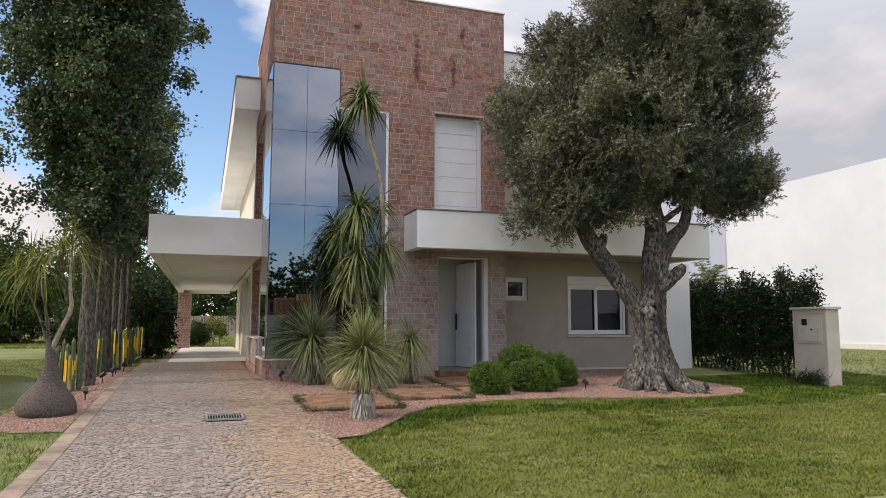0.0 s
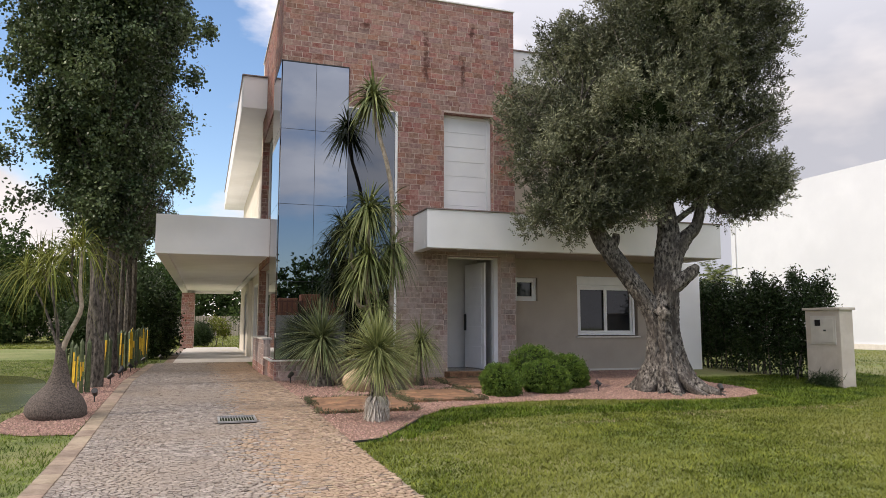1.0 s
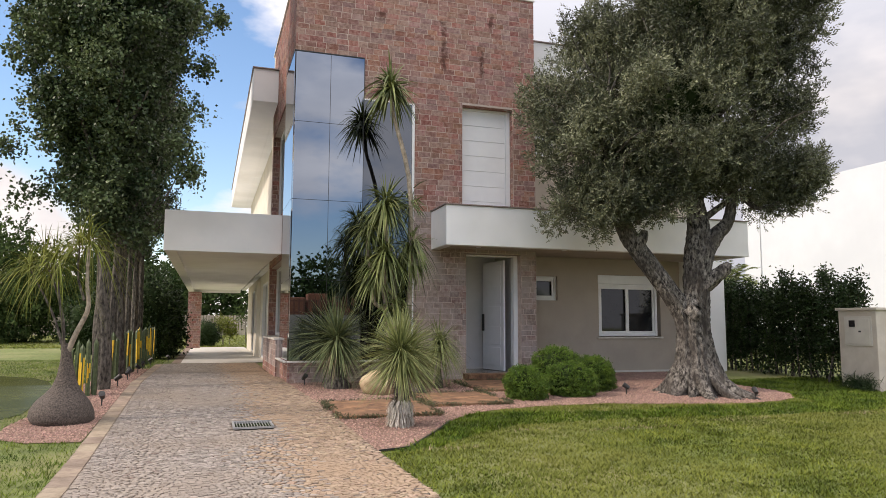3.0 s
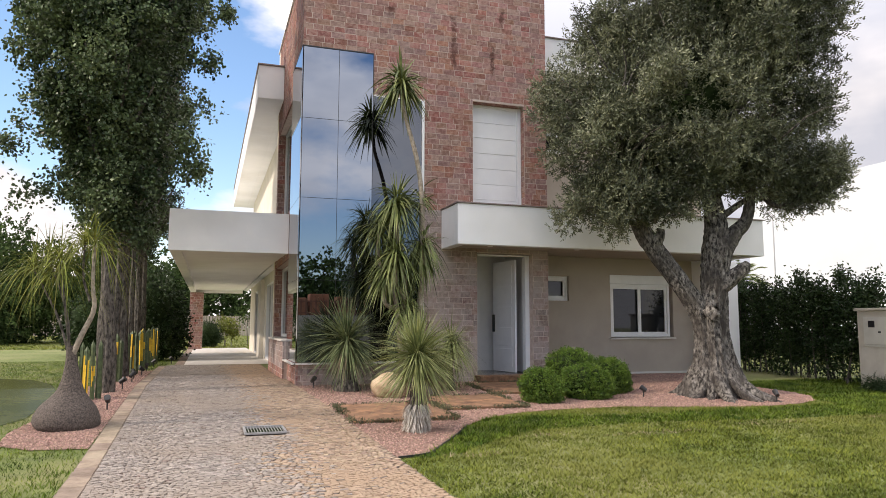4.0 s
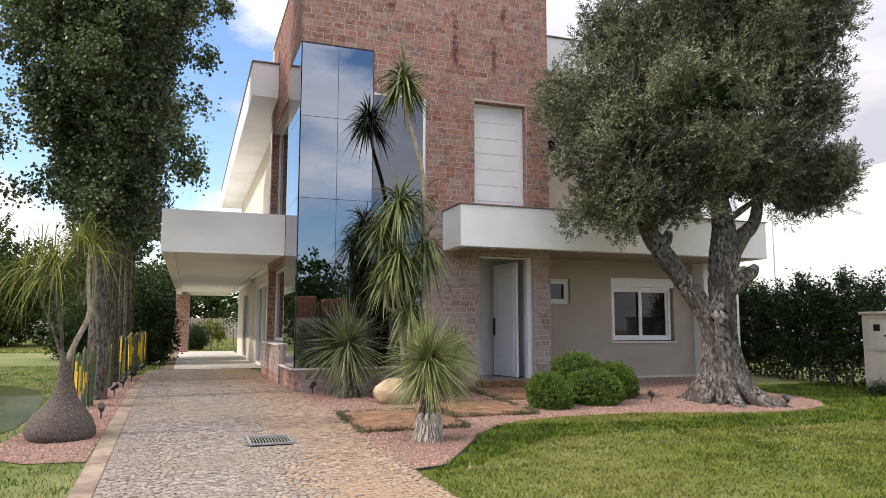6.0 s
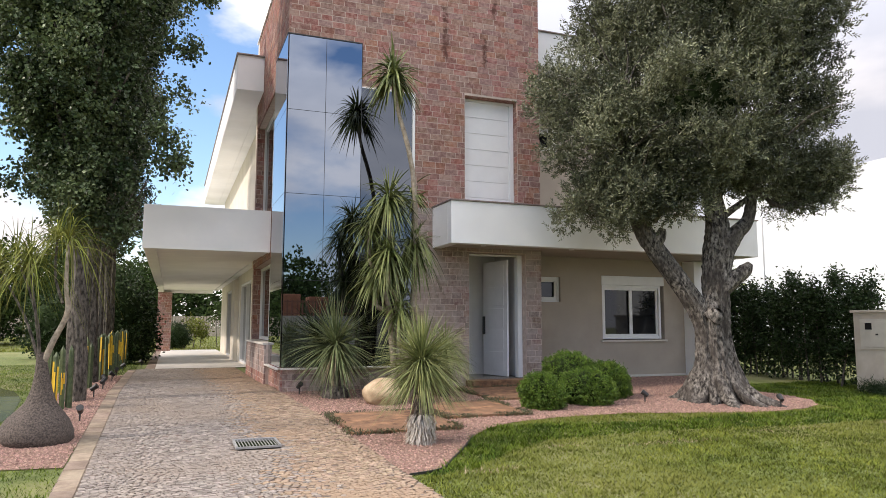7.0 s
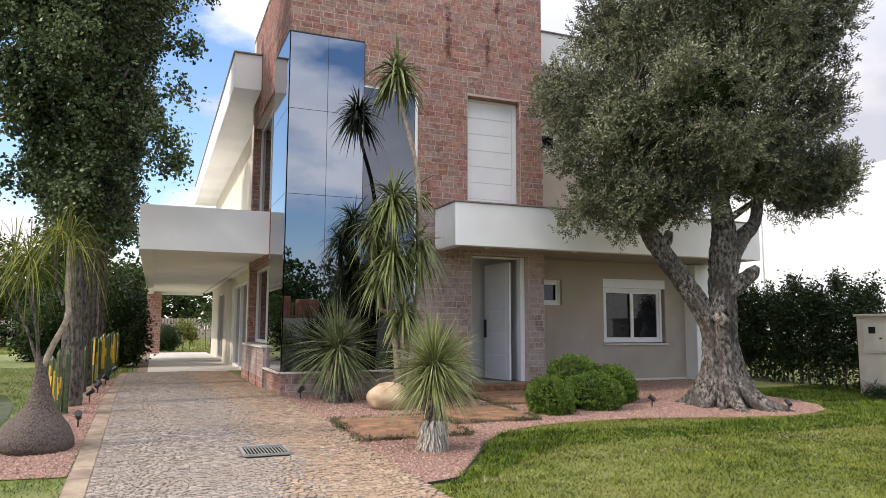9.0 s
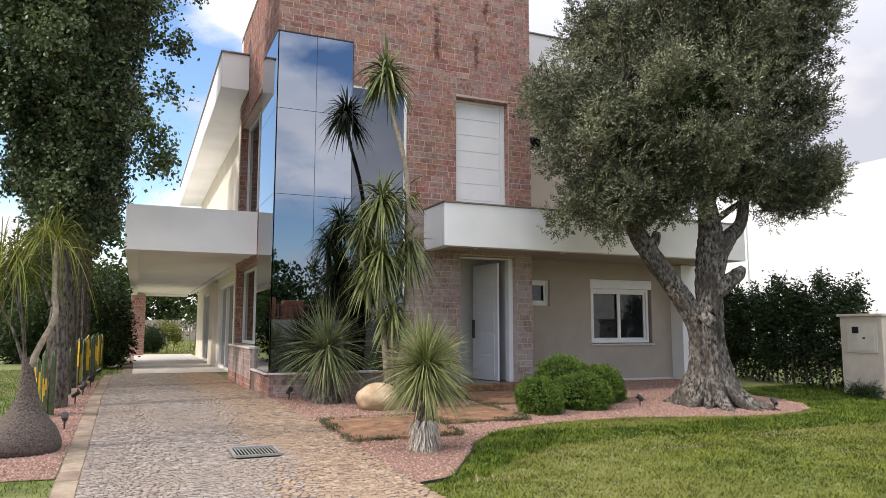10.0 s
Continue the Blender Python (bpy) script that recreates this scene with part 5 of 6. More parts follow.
yucca(2.03, 9.02, 0.52, 0.10, 0.82, 0.62, 850, M_yucca, "small yucca with a spiky green globe in the gravel", 101, 0.016, -0.55, True, 0.28)
yucca(1.90, 12.72, 0.34, 0.15, 0.92, 0.86, 620, M_yucca_grey, "grey-green yucca with a wide spiky globe beside the glazing", 102, 0.021, -0.72, False, 0.26)
yucca(3.60, 12.35, 0.40, 0.05, 0.86, 0.60, 420, M_yucca, "slender drooping yellow-green yucca near the entrance", 103, 0.014, -0.85, False, 0.8)
yucca(3.05, 11.85, 0.30, 0.10, 0.62, 0.50, 260, M_yucca, "low pale yucca with dry tips behind the boulder", 104, 0.011, -0.4, False)


def tall_yucca():
    bx, by = 2.90, 12.45
    g = rise(by)
    t = thing("tall_yucca", "tall many-headed yucca with bare stems against the dark glass", "yucca", (bx, by, g))
    rng = np.random.default_rng(120)
    inv = Matrix.Translation((-bx, -by, -g))
    heads = [((2.68, 12.32, 5.28), 0.54, 220, 0.75, -0.6), ((2.62, 12.3, 3.20), 0.66, 230, 0.8, -0.7), ((2.36, 12.45, 2.75), 0.52, 120, 0.8, -0.7), ((2.62, 12.25, 2.35), 0.66, 220, 0.9, -0.8),
             ((3.08, 12.4, 2.50), 0.60, 190, 1.1, -0.9), ((2.46, 12.4, 2.05), 0.58, 140, 0.8, -0.8), ((2.82, 12.35, 1.45), 0.5, 130, 0.9, -0.7), ((3.10, 12.5, 3.3), 0.36, 70, 0.7, -0.4)]
    for k, (c, ln, n, dr, lo) in enumerate(heads):
        root = (bx + rng.uniform(-0.16, 0.16), by + rng.uniform(-0.12, 0.12), g - 0.04)
        mid = ((root[0] + c[0]) / 2 + (0.22 if k == 0 else 0.05), (root[1] + c[1]) / 2, (root[2] + c[2]) * 0.62)
        pts = bend([root, mid, (c[0] + (0.06 if k == 0 else 0), c[1], c[2] - 0.5), (c[0], c[1], c[2] + 0.05)], 16)
        v, f = tube(pts, list(np.linspace(0.05, 0.026, 16)), 10, 0.15, 0, 0, k)
        o = mesh_ob("stem", fast_mesh("stem", v, f, True), M_stem, t, "pale ringed bare stem")
        o.matrix_parent_inverse = inv
        o = mesh_ob("leaf_rosette", straps("leaf_rosette", rng, c, n, ln * (1.0 if k == 0 else 0.9), 0.040 if k == 0 else 0.033, lo, 1.0, dr, 6, fan=0.07), M_yucca_tall, t)
        o.matrix_parent_inverse = inv


tall_yucca()


def ponytail():
    x, y = -1.80, 10.2
    g = rise(y)
    t = thing("ponytail_palm", "ponytail palm with a swollen grey base beside the driveway", "palm", (x, y, g))
    rng = np.random.default_rng(130)
    inv = Matrix.Translation((-x, -y, -g))
    tt = np.linspace(0, 1, 26)
    pts = [(x + 0.03 * math.sin(q * 3), y, g - 0.02 + q * 0.95) for q in tt]
    v, f = tube(pts, list(np.interp(tt, [0, 0.06, 0.16, 0.27, 0.36, 0.46, 0.6, 0.8, 1.0], [0.30, 0.355, 0.345, 0.295, 0.22, 0.145, 0.10, 0.065, 0.045])), 30, 0.10, 0, 0, 1)
    o = mesh_ob("swollen_base", fast_mesh("swollen_base", v, f, True), M_pony_bark, t, "bulbous cracked grey base")
    o.matrix_parent_inverse = inv
    stems = [[(0.02, 0, 0.80), (0.12, 0, 1.05), (0.25, 0, 1.35), (0.22, 0, 1.65), (0.22, 0, 2.12)], [(-0.02, 0, 0.80), (-0.10, 0.1, 1.2), (-0.22, 0.1, 1.6), (-0.38, 0.1, 1.95)], [(0.0, 0, 0.85), (-0.02, -0.1, 1.3), (-0.12, -0.1, 1.85)], [(-0.03, 0.05, 0.8), (-0.3, 0.2, 1.3), (-0.68, 0.3, 1.85)], [(0.2, 0, 1.45), (0.05, 0.1, 1.75), (0.02, 0.15, 2.15)]]
    for k, s in enumerate(stems):
        pts = bend([spot((x, y), a, b, z) for a, b, z in s], 16)
        v, f = tube(pts, list(np.linspace(0.036, 0.017, 16) if k == 0 else np.linspace(0.017, 0.010, 16)), 12, 0.2, 0, 0, k)
        o = mesh_ob("stem", fast_mesh("stem", v, f, True), M_stem if k == 0 else M_poplar_bark, t, "bent pale stem" if k == 0 else "thin brown stem")
        o.matrix_parent_inverse = inv
        tip = pts[-1]
        o = mesh_ob("leaf_tuft", straps("leaf_tuft", rng, tuple(tip), 85, 0.66, 0.013, 0.0, 1.0, 1.15, 7, fan=0.05, curl=0.45), M_pony_leaf, t)
        o.matrix_parent_inverse = inv


ponytail()


def ribbed(x, y, z0, h, r, ribs, seed):
    n = 12
    verts, faces = [], []
    sides = ribs * 2
    for i in range(n + 1):
        q = i / n
        rr = r * (1 if q < 0.9 else math.sqrt(max(0.0, 1 - ((q - 0.9) / 0.1) ** 2)) * 0.98 + 0.02)
        for k in range(sides):
            a = math.pi * k / ribs + seed
            s = rr * (1.0 if k % 2 else 0.72)
            verts.append((x + s * math.cos(a) + 0.03 * q * math.sin(seed), y + s * math.sin(a), z0 + h * q))
    for i in range(n):
        for k in range(sides):
            a, b = i * sides + k, i * sides + (k + 1) % sides
            faces.append((a, b, b + sides, a + sides))
    return verts, faces


def used_only(name, verts, faces):
    """A mesh of these faces that keeps only the corners that they use."""
    keep = sorted({i for q in faces for i in q})
    at = {i: k for k, i in enumerate(keep)}
    return fast_mesh(name, [verts[i] for i in keep], [tuple(at[i] for i in q) for q in faces])


def cactus(x, y, seed, stems):
    g = rise(y)
    t = thing("column_cactus", "cluster of green columnar cacti with yellow variegated stems", "cactus", (x, y, g), "cacti along the driveway")
    inv = Matrix.Translation((-x, -y, -g))
    rng = np.random.default_rng(seed + 900)
    for k, (dx, dy, h, r, yellow) in enumerate(stems):
        v, f = ribbed(x + dx, y + dy, g - 0.02, h, r, 5, seed + k)
        if yellow:
            cut = len(v) // 13
            span = {c: (yellow[0] + rng.uniform(-0.05, 0.3), yellow[1] - rng.uniform(-0.05, 0.3)) if c in (0, 1, 2, 4, 5, 7, 8) else (2, 2) for c in range(cut)}
            lo = [q for q in f if span[q[0] % cut][0] <= (q[0] // cut) / 12 < span[q[0] % cut][1]]
            if not lo:
                lo = f[cut * 4:cut * 4 + 3]
            hi = [q for q in f if q not in lo]
            o = mesh_ob("variegation", used_only("variegation", v, lo), M_cactus_y, t, "bright yellow variegated ribs")
            o.matrix_parent_inverse = inv
            f = hi
        o = mesh_ob("stem", used_only("stem", v, f), M_cactus, t)
        o.matrix_parent_inverse = inv


cactus(-1.90, 12.45, 1, [(-0.23, 0.12, 0.74, 0.032, (0.1, 0.7)), (-0.14, 0.05, 0.86, 0.033, None), (-0.04, -0.08, 0.80, 0.04, (0.1, 0.9)), (0.05, 0.02, 0.88, 0.034, (0.2, 0.7)), (-0.17, -0.07, 0.60, 0.036, (0.1, 0.85)), (0.13, 0.08, 0.88, 0.034, None), (0.09, 0.16, 0.8, 0.03, None)])
cactus(-1.86, 15.0, 2, [(0, 0, 0.9, 0.05, (0.35, 0.9)), (0.08, 0.1, 0.8, 0.045, None)])
cactus(-1.80, 17.3, 3, [(0, 0, 0.95, 0.06, (0.1, 0.9)), (0.09, 0.2, 0.9, 0.05, None), (0.04, 0.5, 0.95, 0.05, (0.2, 0.85)), (-0.05, -0.2, 0.9, 0.05, None)])
cactus(-1.75, 19.0, 4, [(0, 0, 0.95, 0.06, (0.1, 0.9)), (0.03, 0.3, 1.0, 0.05, (0.2, 0.9)), (0.08, 0.6, 0.95, 0.05, None)])
cactus(-1.70, 20.8, 5, [(0, 0, 1.0, 0.06, (0.1, 0.95)), (0.05, 0.4, 1.05, 0.055, (0.1, 0.9)), (0.05, 0.8, 1.0, 0.055, None), (0.08, 1.2, 1.0, 0.055, (0.15, 0.9)), (0.05, 1.6, 1.0, 0.055, (0.1, 0.9))])


def spotlight(x, y, turn, label):
    g = rise(y)
    t = thing("garden_spotlight", label, "garden lamp", (x, y, g), "garden spotlights")
    inv = Matrix.Translation((-x, -y, -g))
    bm = bmesh.new()
    bmesh.ops.create_cone(bm, cap_ends=True, segments=10, radius1=0.008, radius2=0.012, depth=0.14, matrix=Matrix.Translation((x, y, g + 0.06)))
    o = part("stake", bm, M_black, t)
    o.matrix_parent_inverse = inv
    bm = bmesh.new()
    bmesh.ops.create_cone(bm, cap_ends=True, segments=16, radius1=0.032, radius2=0.042, depth=0.11, matrix=Matrix.Translation((x, y, g + 0.15)) @ Euler((radians(55), 0, turn)).to_matrix().to_4x4())
    o = part("lamp_head", bm, M_black, t)
    o.matrix_parent_inverse = inv


for k, (x, y) in enumerate(((-1.52, 11.4), (-1.57, 13.6), (-1.55, 14.9), (-1.6, 15.8), (-1.55, 16.9), (-1.56, 18.2), (-1.55, 20.3), (8.1, 9.95), (6.35, 10.9), (-1.2, 21.8), (1.42, 13.15))):
    spotlight(x, y, k * 1.3, "small black stake spotlight in the planting bed")

# ---- boulder, slabs, grate, meter housing ----
bm = bmesh.new()
bmesh.ops.create_icosphere(bm, subdivisions=4, radius=1.0)
for v in bm.verts:
    v.co *= 1 + 0.10 * noise.noise(v.co * 1.4) + 0.03 * noise.noise(v.co * 5)
    v.co = Vector((v.co.x * 0.31, v.co.y * 0.28, v.co.z * 0.215))
boulder = part("boulder", bm, M_boulder, None, "", True)
boulder.location = (2.44, 11.85, rise(11.85) + 0.17)
tagged(boulder, "smooth rounded tan boulder on pink gravel", "rock")


def slab(x0, x1, y0, y1, seed):
    t = thing("stepping_slab", "flat ochre stone slab edged with creeping grass", "stone slab", ((x0 + x1) / 2, (y0 + y1) / 2, rise((y0 + y1) / 2)), "stepping slabs to the entrance")
    inv = Matrix.Translation(-t.location)
    bm = bmesh.new()
    add_box(bm, x0, x1, y0, y1, 0, 0.045, 0.008)
    for v in bm.verts:
        v.co.z += rise(v.co.y)
        v.co.x += 0.02 * noise.noise((v.co.x * 3, v.co.y * 3, seed))
        v.co.y += 0.02 * noise.noise((v.co.y * 3, v.co.x * 3, seed + 5))
    o = part("stone", bm, M_slab, t)
    o.matrix_parent_inverse = inv
    rng = np.random.default_rng(seed)
    n = 2600
    per = rng.random(n) * 2 * (x1 - x0 + y1 - y0)
    w, h = x1 - x0, y1 - y0
    px = np.where(per < w, x0 + per, np.where(per < w + h, x1, np.where(per < 2 * w + h, x0 + per - w - h, x0))) + rng.normal(0, 0.035, n)
    py = np.where(per < w, y0, np.where(per < w + h, y0 + per - w, np.where(per < 2 * w + h, y1, y0 + per - 2 * w - h))) + rng.normal(0, 0.035, n)
    grown = np.sin(per * 5.1 + seed) + np.sin(per * 11.7 + 2 * seed) + rng.normal(0, 0.5, n) > -0.35
    px, py = px[grown] + rng.normal(0, 0.018, grown.sum()), py[grown] + rng.normal(0, 0.018, grown.sum())
    n = len(px)
    c = np.stack([px, py, rise_all(py) + 0.02 + rng.random(n) * 0.045], axis=1)
    o = mesh_ob("creeping_grass", leaf_mesh("creeping_grass", rng, c, np.tile([0, 0, 0.6], (n, 1)), 0.05, 0.011, 0, 0.7), M_creeper, t, "dull green creeping grass at the slab edge")
    o.matrix_parent_inverse = inv


slab(1.42, 2.75, 9.62, 11.0, 1)
slab(2.85, 4.05, 10.35, 11.55, 2)
slab(4.12, 5.3, 11.7, 13.05, 3)

bm = bmesh.new()
line = bend([(x, y, 0) for x, y in BED[1:6]], 60)
rows = []
for k, p in enumerate(line):
    d = (line[min(k + 1, 59)] - line[max(k - 1, 0)]).normalized()
    out = Vector((d.y, -d.x, 0)) * 0.008
    z = rise(p.y)
    rows.append([bm.verts.new((q.x, q.y, h)) for q, h in ((p - out, z - 0.02), (p - out, z + 0.026), (p + out, z + 0.026), (p + out, z - 0.02))])
for a, b in zip(rows, rows[1:]):
    for k in range(4):
        bm.faces.new((a[k], a[(k + 1) % 4], b[(k + 1) % 4], b[k]))
bm.faces.new(rows[0])
bm.faces.new(rows[-1][::-1])
tagged(part("lawn_edging", bm, M_black), "thin dark edging strip between lawn and gravel", "edging", kind="structure")

grate = thing("drain_grate", "rectangular steel drain grate set in the cobbles", "drain grate", (0.34, 9.43, rise(9.43)))
ginv = Matrix.Translation(-grate.location)
gz = rise(9.43) + 0.029
bm = bmesh.new()
add_box(bm, 0.12, 0.575, 9.182, 9.195, gz - 0.02, gz + 0.004, 0.003)
add_box(bm, 0.12, 0.575, 9.60, 9.625, gz - 0.02, gz + 0.018, 0.003)
add_box(bm, 0.12, 0.145, 9.196, 9.599, gz - 0.02, gz + 0.010, 0.003)
add_box(bm, 0.55, 0.575, 9.196, 9.599, gz - 0.02, gz + 0.010, 0.003)
o = part("frame", bm, M_steel, grate)
o.matrix_parent_inverse = ginv
for k in range(12):
    bm = bmesh.new()
    x = 0.165 + k * 0.032
    add_box(bm, x, x + 0.007, 9.197, 9.598, gz + 0.002, gz + 0.010, 0.0)
    o = part("bar", bm, M_steel, grate)
    o.matrix_parent_inverse = ginv
# shallow plate, its near-black colour standing in for the shade of a deep shaft
bm = bmesh.new()
add_box(bm, 0.146, 0.549, 9.197, 9.598, gz - 0.014, gz - 0.010, 0.0)
o = part("shaft", bm, M_inner_shade, grate, "near-black plate standing for the shaded shaft under the grate")
o.matrix_parent_inverse = ginv

meter = thing("meter_housing", "beige rendered utility meter housing standing on the lawn", "meter box", (11.35, 10.75, rise(10.75)))
minv = Matrix.Translation(-meter.location)


def meter_part(name, *a, **k):
    o = box_part(name, *a, **k)
    o.parent = meter
    o.matrix_parent_inverse = minv
    return o


meter_part("body", 11.2, 11.52, 10.35, 11.15, -0.05, 1.46, M_box_paint, bevel=0.008)
meter_part("cap", 11.165, 11.555, 10.31, 11.19, 1.462, 1.51, M_box_paint, bevel=0.008)
meter_part("panel_frame", 11.180, 11.199, 10.44, 11.01, 0.81, 1.35, M_panel, bevel=0.004)
meter_part("panel", 11.172, 11.1795, 10.48, 10.97, 0.85, 1.31, M_panel, label="grey steel meter door", bevel=0.003)
meter_part("meter_window", 11.166, 11.1715, 10.77, 10.90, 1.16, 1.28, M_win_glass, label="small dark reading window", bevel=0.002)
meter_part("lock", 11.162, 11.1715, 10.65, 10.70, 1.06, 1.09, M_black, label="black lock plate", bevel=0.002)
leafy("low_plant", "low arching plant at the foot of the meter housing", "plant", (11.05, 10.7, rise(10.7)), [(11.0, 10.6, 0.12, 0.18, 0.38, 0.14)], 900, 0.22, 0.010, M_hedge, 95, 0.9, 0.08)

# ---- neighbour, far garden, distance ----
nb = thing("neighbour_house", "large plain white neighbouring house wall", "house", (30.0, 12.0, 0.1))
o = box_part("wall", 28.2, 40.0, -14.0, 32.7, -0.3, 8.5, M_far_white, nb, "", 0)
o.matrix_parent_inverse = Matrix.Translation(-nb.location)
o = box_part("plinth", 28.12, 28.198, -14.0, 32.7, -0.3, 0.35, M_paving, nb, "grey plinth", 0)
o.matrix_parent_inverse = Matrix.Translation(-nb.location)


bm = bmesh.new()
bmesh.ops.create_cone(bm, cap_ends=True, segments=12, radius1=0.018, radius2=0.014, depth=3.7, matrix=Matrix.Translation((12.4, 14.35, 1.9)))
tagged(part("pole", bm, M_frame), "thin pale metal pole behind the hedge", "pole")


def far_palm(x, y, z, seed):
    t = thing("far_palm", "distant feather palm above the hedge", "palm", (x, y, 0.1))
    rng = np.random.default_rng(seed)
    inv = Matrix.Translation((-x, -y, -0.1))
    v, f = tube([(x, y, 0), (x, y, z)], [0.25, 0.2], 12)
    o = mesh_ob("trunk", fast_mesh("trunk", v, f, True), M_poplar_bark, t)
    o.matrix_parent_inverse = inv
    cs, ds = [], []
    for k in range(22):
        a = rng.uniform(0, 6.28)
        el = rng.uniform(0.0, 1.3)
        ln = rng.uniform(1.3, 1.8)
        for s in np.linspace(0.1, 1, 26):
            p = np.array([x + math.cos(a) * math.cos(el) * ln * s, y + math.sin(a) * math.cos(el) * ln * s, z + math.sin(el) * ln * s - 0.7 * ln * s * s * math.cos(el)])
            for q in (-1, 1):
                cs.append(p + np.array([-math.sin(a) * q * 0.12, math.cos(a) * q * 0.12, -0.03]))
                ds.append(np.array([-math.sin(a) * q + 0.5 * math.cos(a), math.cos(a) * q + 0.5 * math.sin(a), 0.1]))
    o = mesh_ob("frond", leaf_mesh("frond", rng, np.array(cs), np.array(ds), 0.36, 0.035, 0, 0.1), M_yucca_tall, t)
    o.matrix_parent_inverse = inv


far_palm(19.75, 24.0, 2.95, 140)

fence = thing("timber_fence", "weathered grey timber fence round the back garden", "fence", (-10, 72, 0.1))
finv = Matrix.Translation(-fence.location)
bm = bmesh.new()
add_box(bm, -0.105, 0.105, -0.012, 0.012, 0, 1.9, 0.0)
slat_me = bpy.data.meshes.new("slat")
bm.to_mesh(slat_me)
bm.free()
slat_me.materials.append(M_fence)
rng = np.random.default_rng(150)
for k in range(250):
    o = new("slat", slat_me)
    o.parent = fence
    o.location = (-44 + k * 0.25 + 10, 0.0, rng.uniform(-0.03, 0.03))
for z in (0.45, 1.35):
    o = box_part("rail", -44.1, 18.4, 72.014, 72.07, z, z + 0.09, M_fence, fence, "", 0)
    o.matrix_parent_inverse = finv


def woods(name, box, count, tall, leaf, seed, label):
    """Far woodland: many overlapping crowns of leaves."""
    rng = np.random.default_rng(seed)
    blobs = []
    for k in range(count):
        x, y = rng.uniform(box[0], box[1]), rng.uniform(box[2], box[3])
        h = tall * rng.uniform(0.55, 1.15)
        w = rng.uniform(1.4, 2.8)
        blobs += [(x, y, h * 0.62, w, w, h * 0.4), (x + rng.normal(0, 1), y, h * 0.3, w, w, h * 0.32)]
    c, away = in_blobs(rng, blobs, count * int(900 * min(4, (0.45 / leaf) ** 1.5)), 0.5, 12, leaf)
    ob = mesh_ob(name, leaf_mesh(name, rng, c, away, leaf, leaf * 0.7, 0, 0.8), M_far_leaf)
    return tagged(ob, label, "trees", kind="stuff")


woods("far_woods", (-60, 45, 80, 96), 60, 8.0, 0.6, 160, "distant mixed trees behind the garden fence")
woods("pond_woods", (-17, -4.6, 41, 50), 22, 6.7, 0.2, 161, "trees and shrubs beyond the pond")
woods("left_woods", (-34, -2.5, 76, 88), 18, 11.0, 0.45, 163, "tall trees behind the garden fence")
woods("street_woods", (-30, 34, -44, -34), 40, 7.0, 0.42, 162, "trees across the street")

wallb = box_part("street_wall", -6, 22, -17.2, -17.0, -0.3, 1.75, M_beige, None, "", 0.01)
tagged(wallb, "plain pale garden wall across the street", "wall")
rail = thing("red_fence", "red-brown slatted timber fence on the street wall", "fence", (8, -17.1, 1.75))
bm = bmesh.new()
add_box(bm, -0.05, 0.05, -0.02, 0.02, 0, 0.95, 0.0)
slat2 = bpy.data.meshes.new("slat")
bm.to_mesh(slat2)
bm.free()
slat2.materials.append(M_red_fence)
for k in range(80):
    o = new("slat", slat2)
    o.parent = rail
    o.location = (-12 + k * 0.3, 0, 0)
for z in (0.1, 0.8):
    o = box_part("rail", -12, 12, 0.021, 0.06, z, z + 0.08, M_red_fence, rail, "", 0)
tank = thing("terracotta_tank", "terracotta coloured block above the street fence", "tank", (6.3, -19.0, -0.25))
for x, h in ((0.0, 3.35), (1.7, 3.2), (-1.4, 3.1)):
    o = box_part("block", x - 0.6, x + 0.6, -0.6, 0.6, 0, h, M_terracotta, tank, "", 0.05)

# ---- bricks and cobbles ----
rng = np.random.default_rng(200)
BW, BH, GAP = 0.222, 0.108, 0.0115


def brick_mesh(w, h, d, seed):
    """One worn brick, its front face towards -y."""
    r = np.random.default_rng(seed)
    e = 0.0008
    j = lambda: r.normal(0, 0.0034)
    x, z = w / 2, h / 2
    back = [(-x, d, -z), (x, d, -z), (x, d, z), (-x, d, z)]
    edge = [(p[0] + j(), e, p[2] + j()) for p in back]
    face = [(p[0] * (1 - 2 * e / w) + j(), j() * 0.06, p[2] * (1 - 2 * e / h) + j()) for p in back]
    f = [(8, 9, 10, 11)]
    for a in range(4):
        b = (a + 1) % 4
        f += [(a, b, 4 + b, 4 + a), (4 + a, 4 + b, 8 + b, 8 + a)]
    return np.array(back + edge + face), np.array(f)


BRICKS = [brick_mesh(BW - GAP, BH - GAP, 0.03, s) for s in range(5)]
brick_data = []
for v, f in BRICKS:
    me = fast_mesh("brick", v, f)
    me.materials.append(M_brick_one)
    brick_data.append(me)


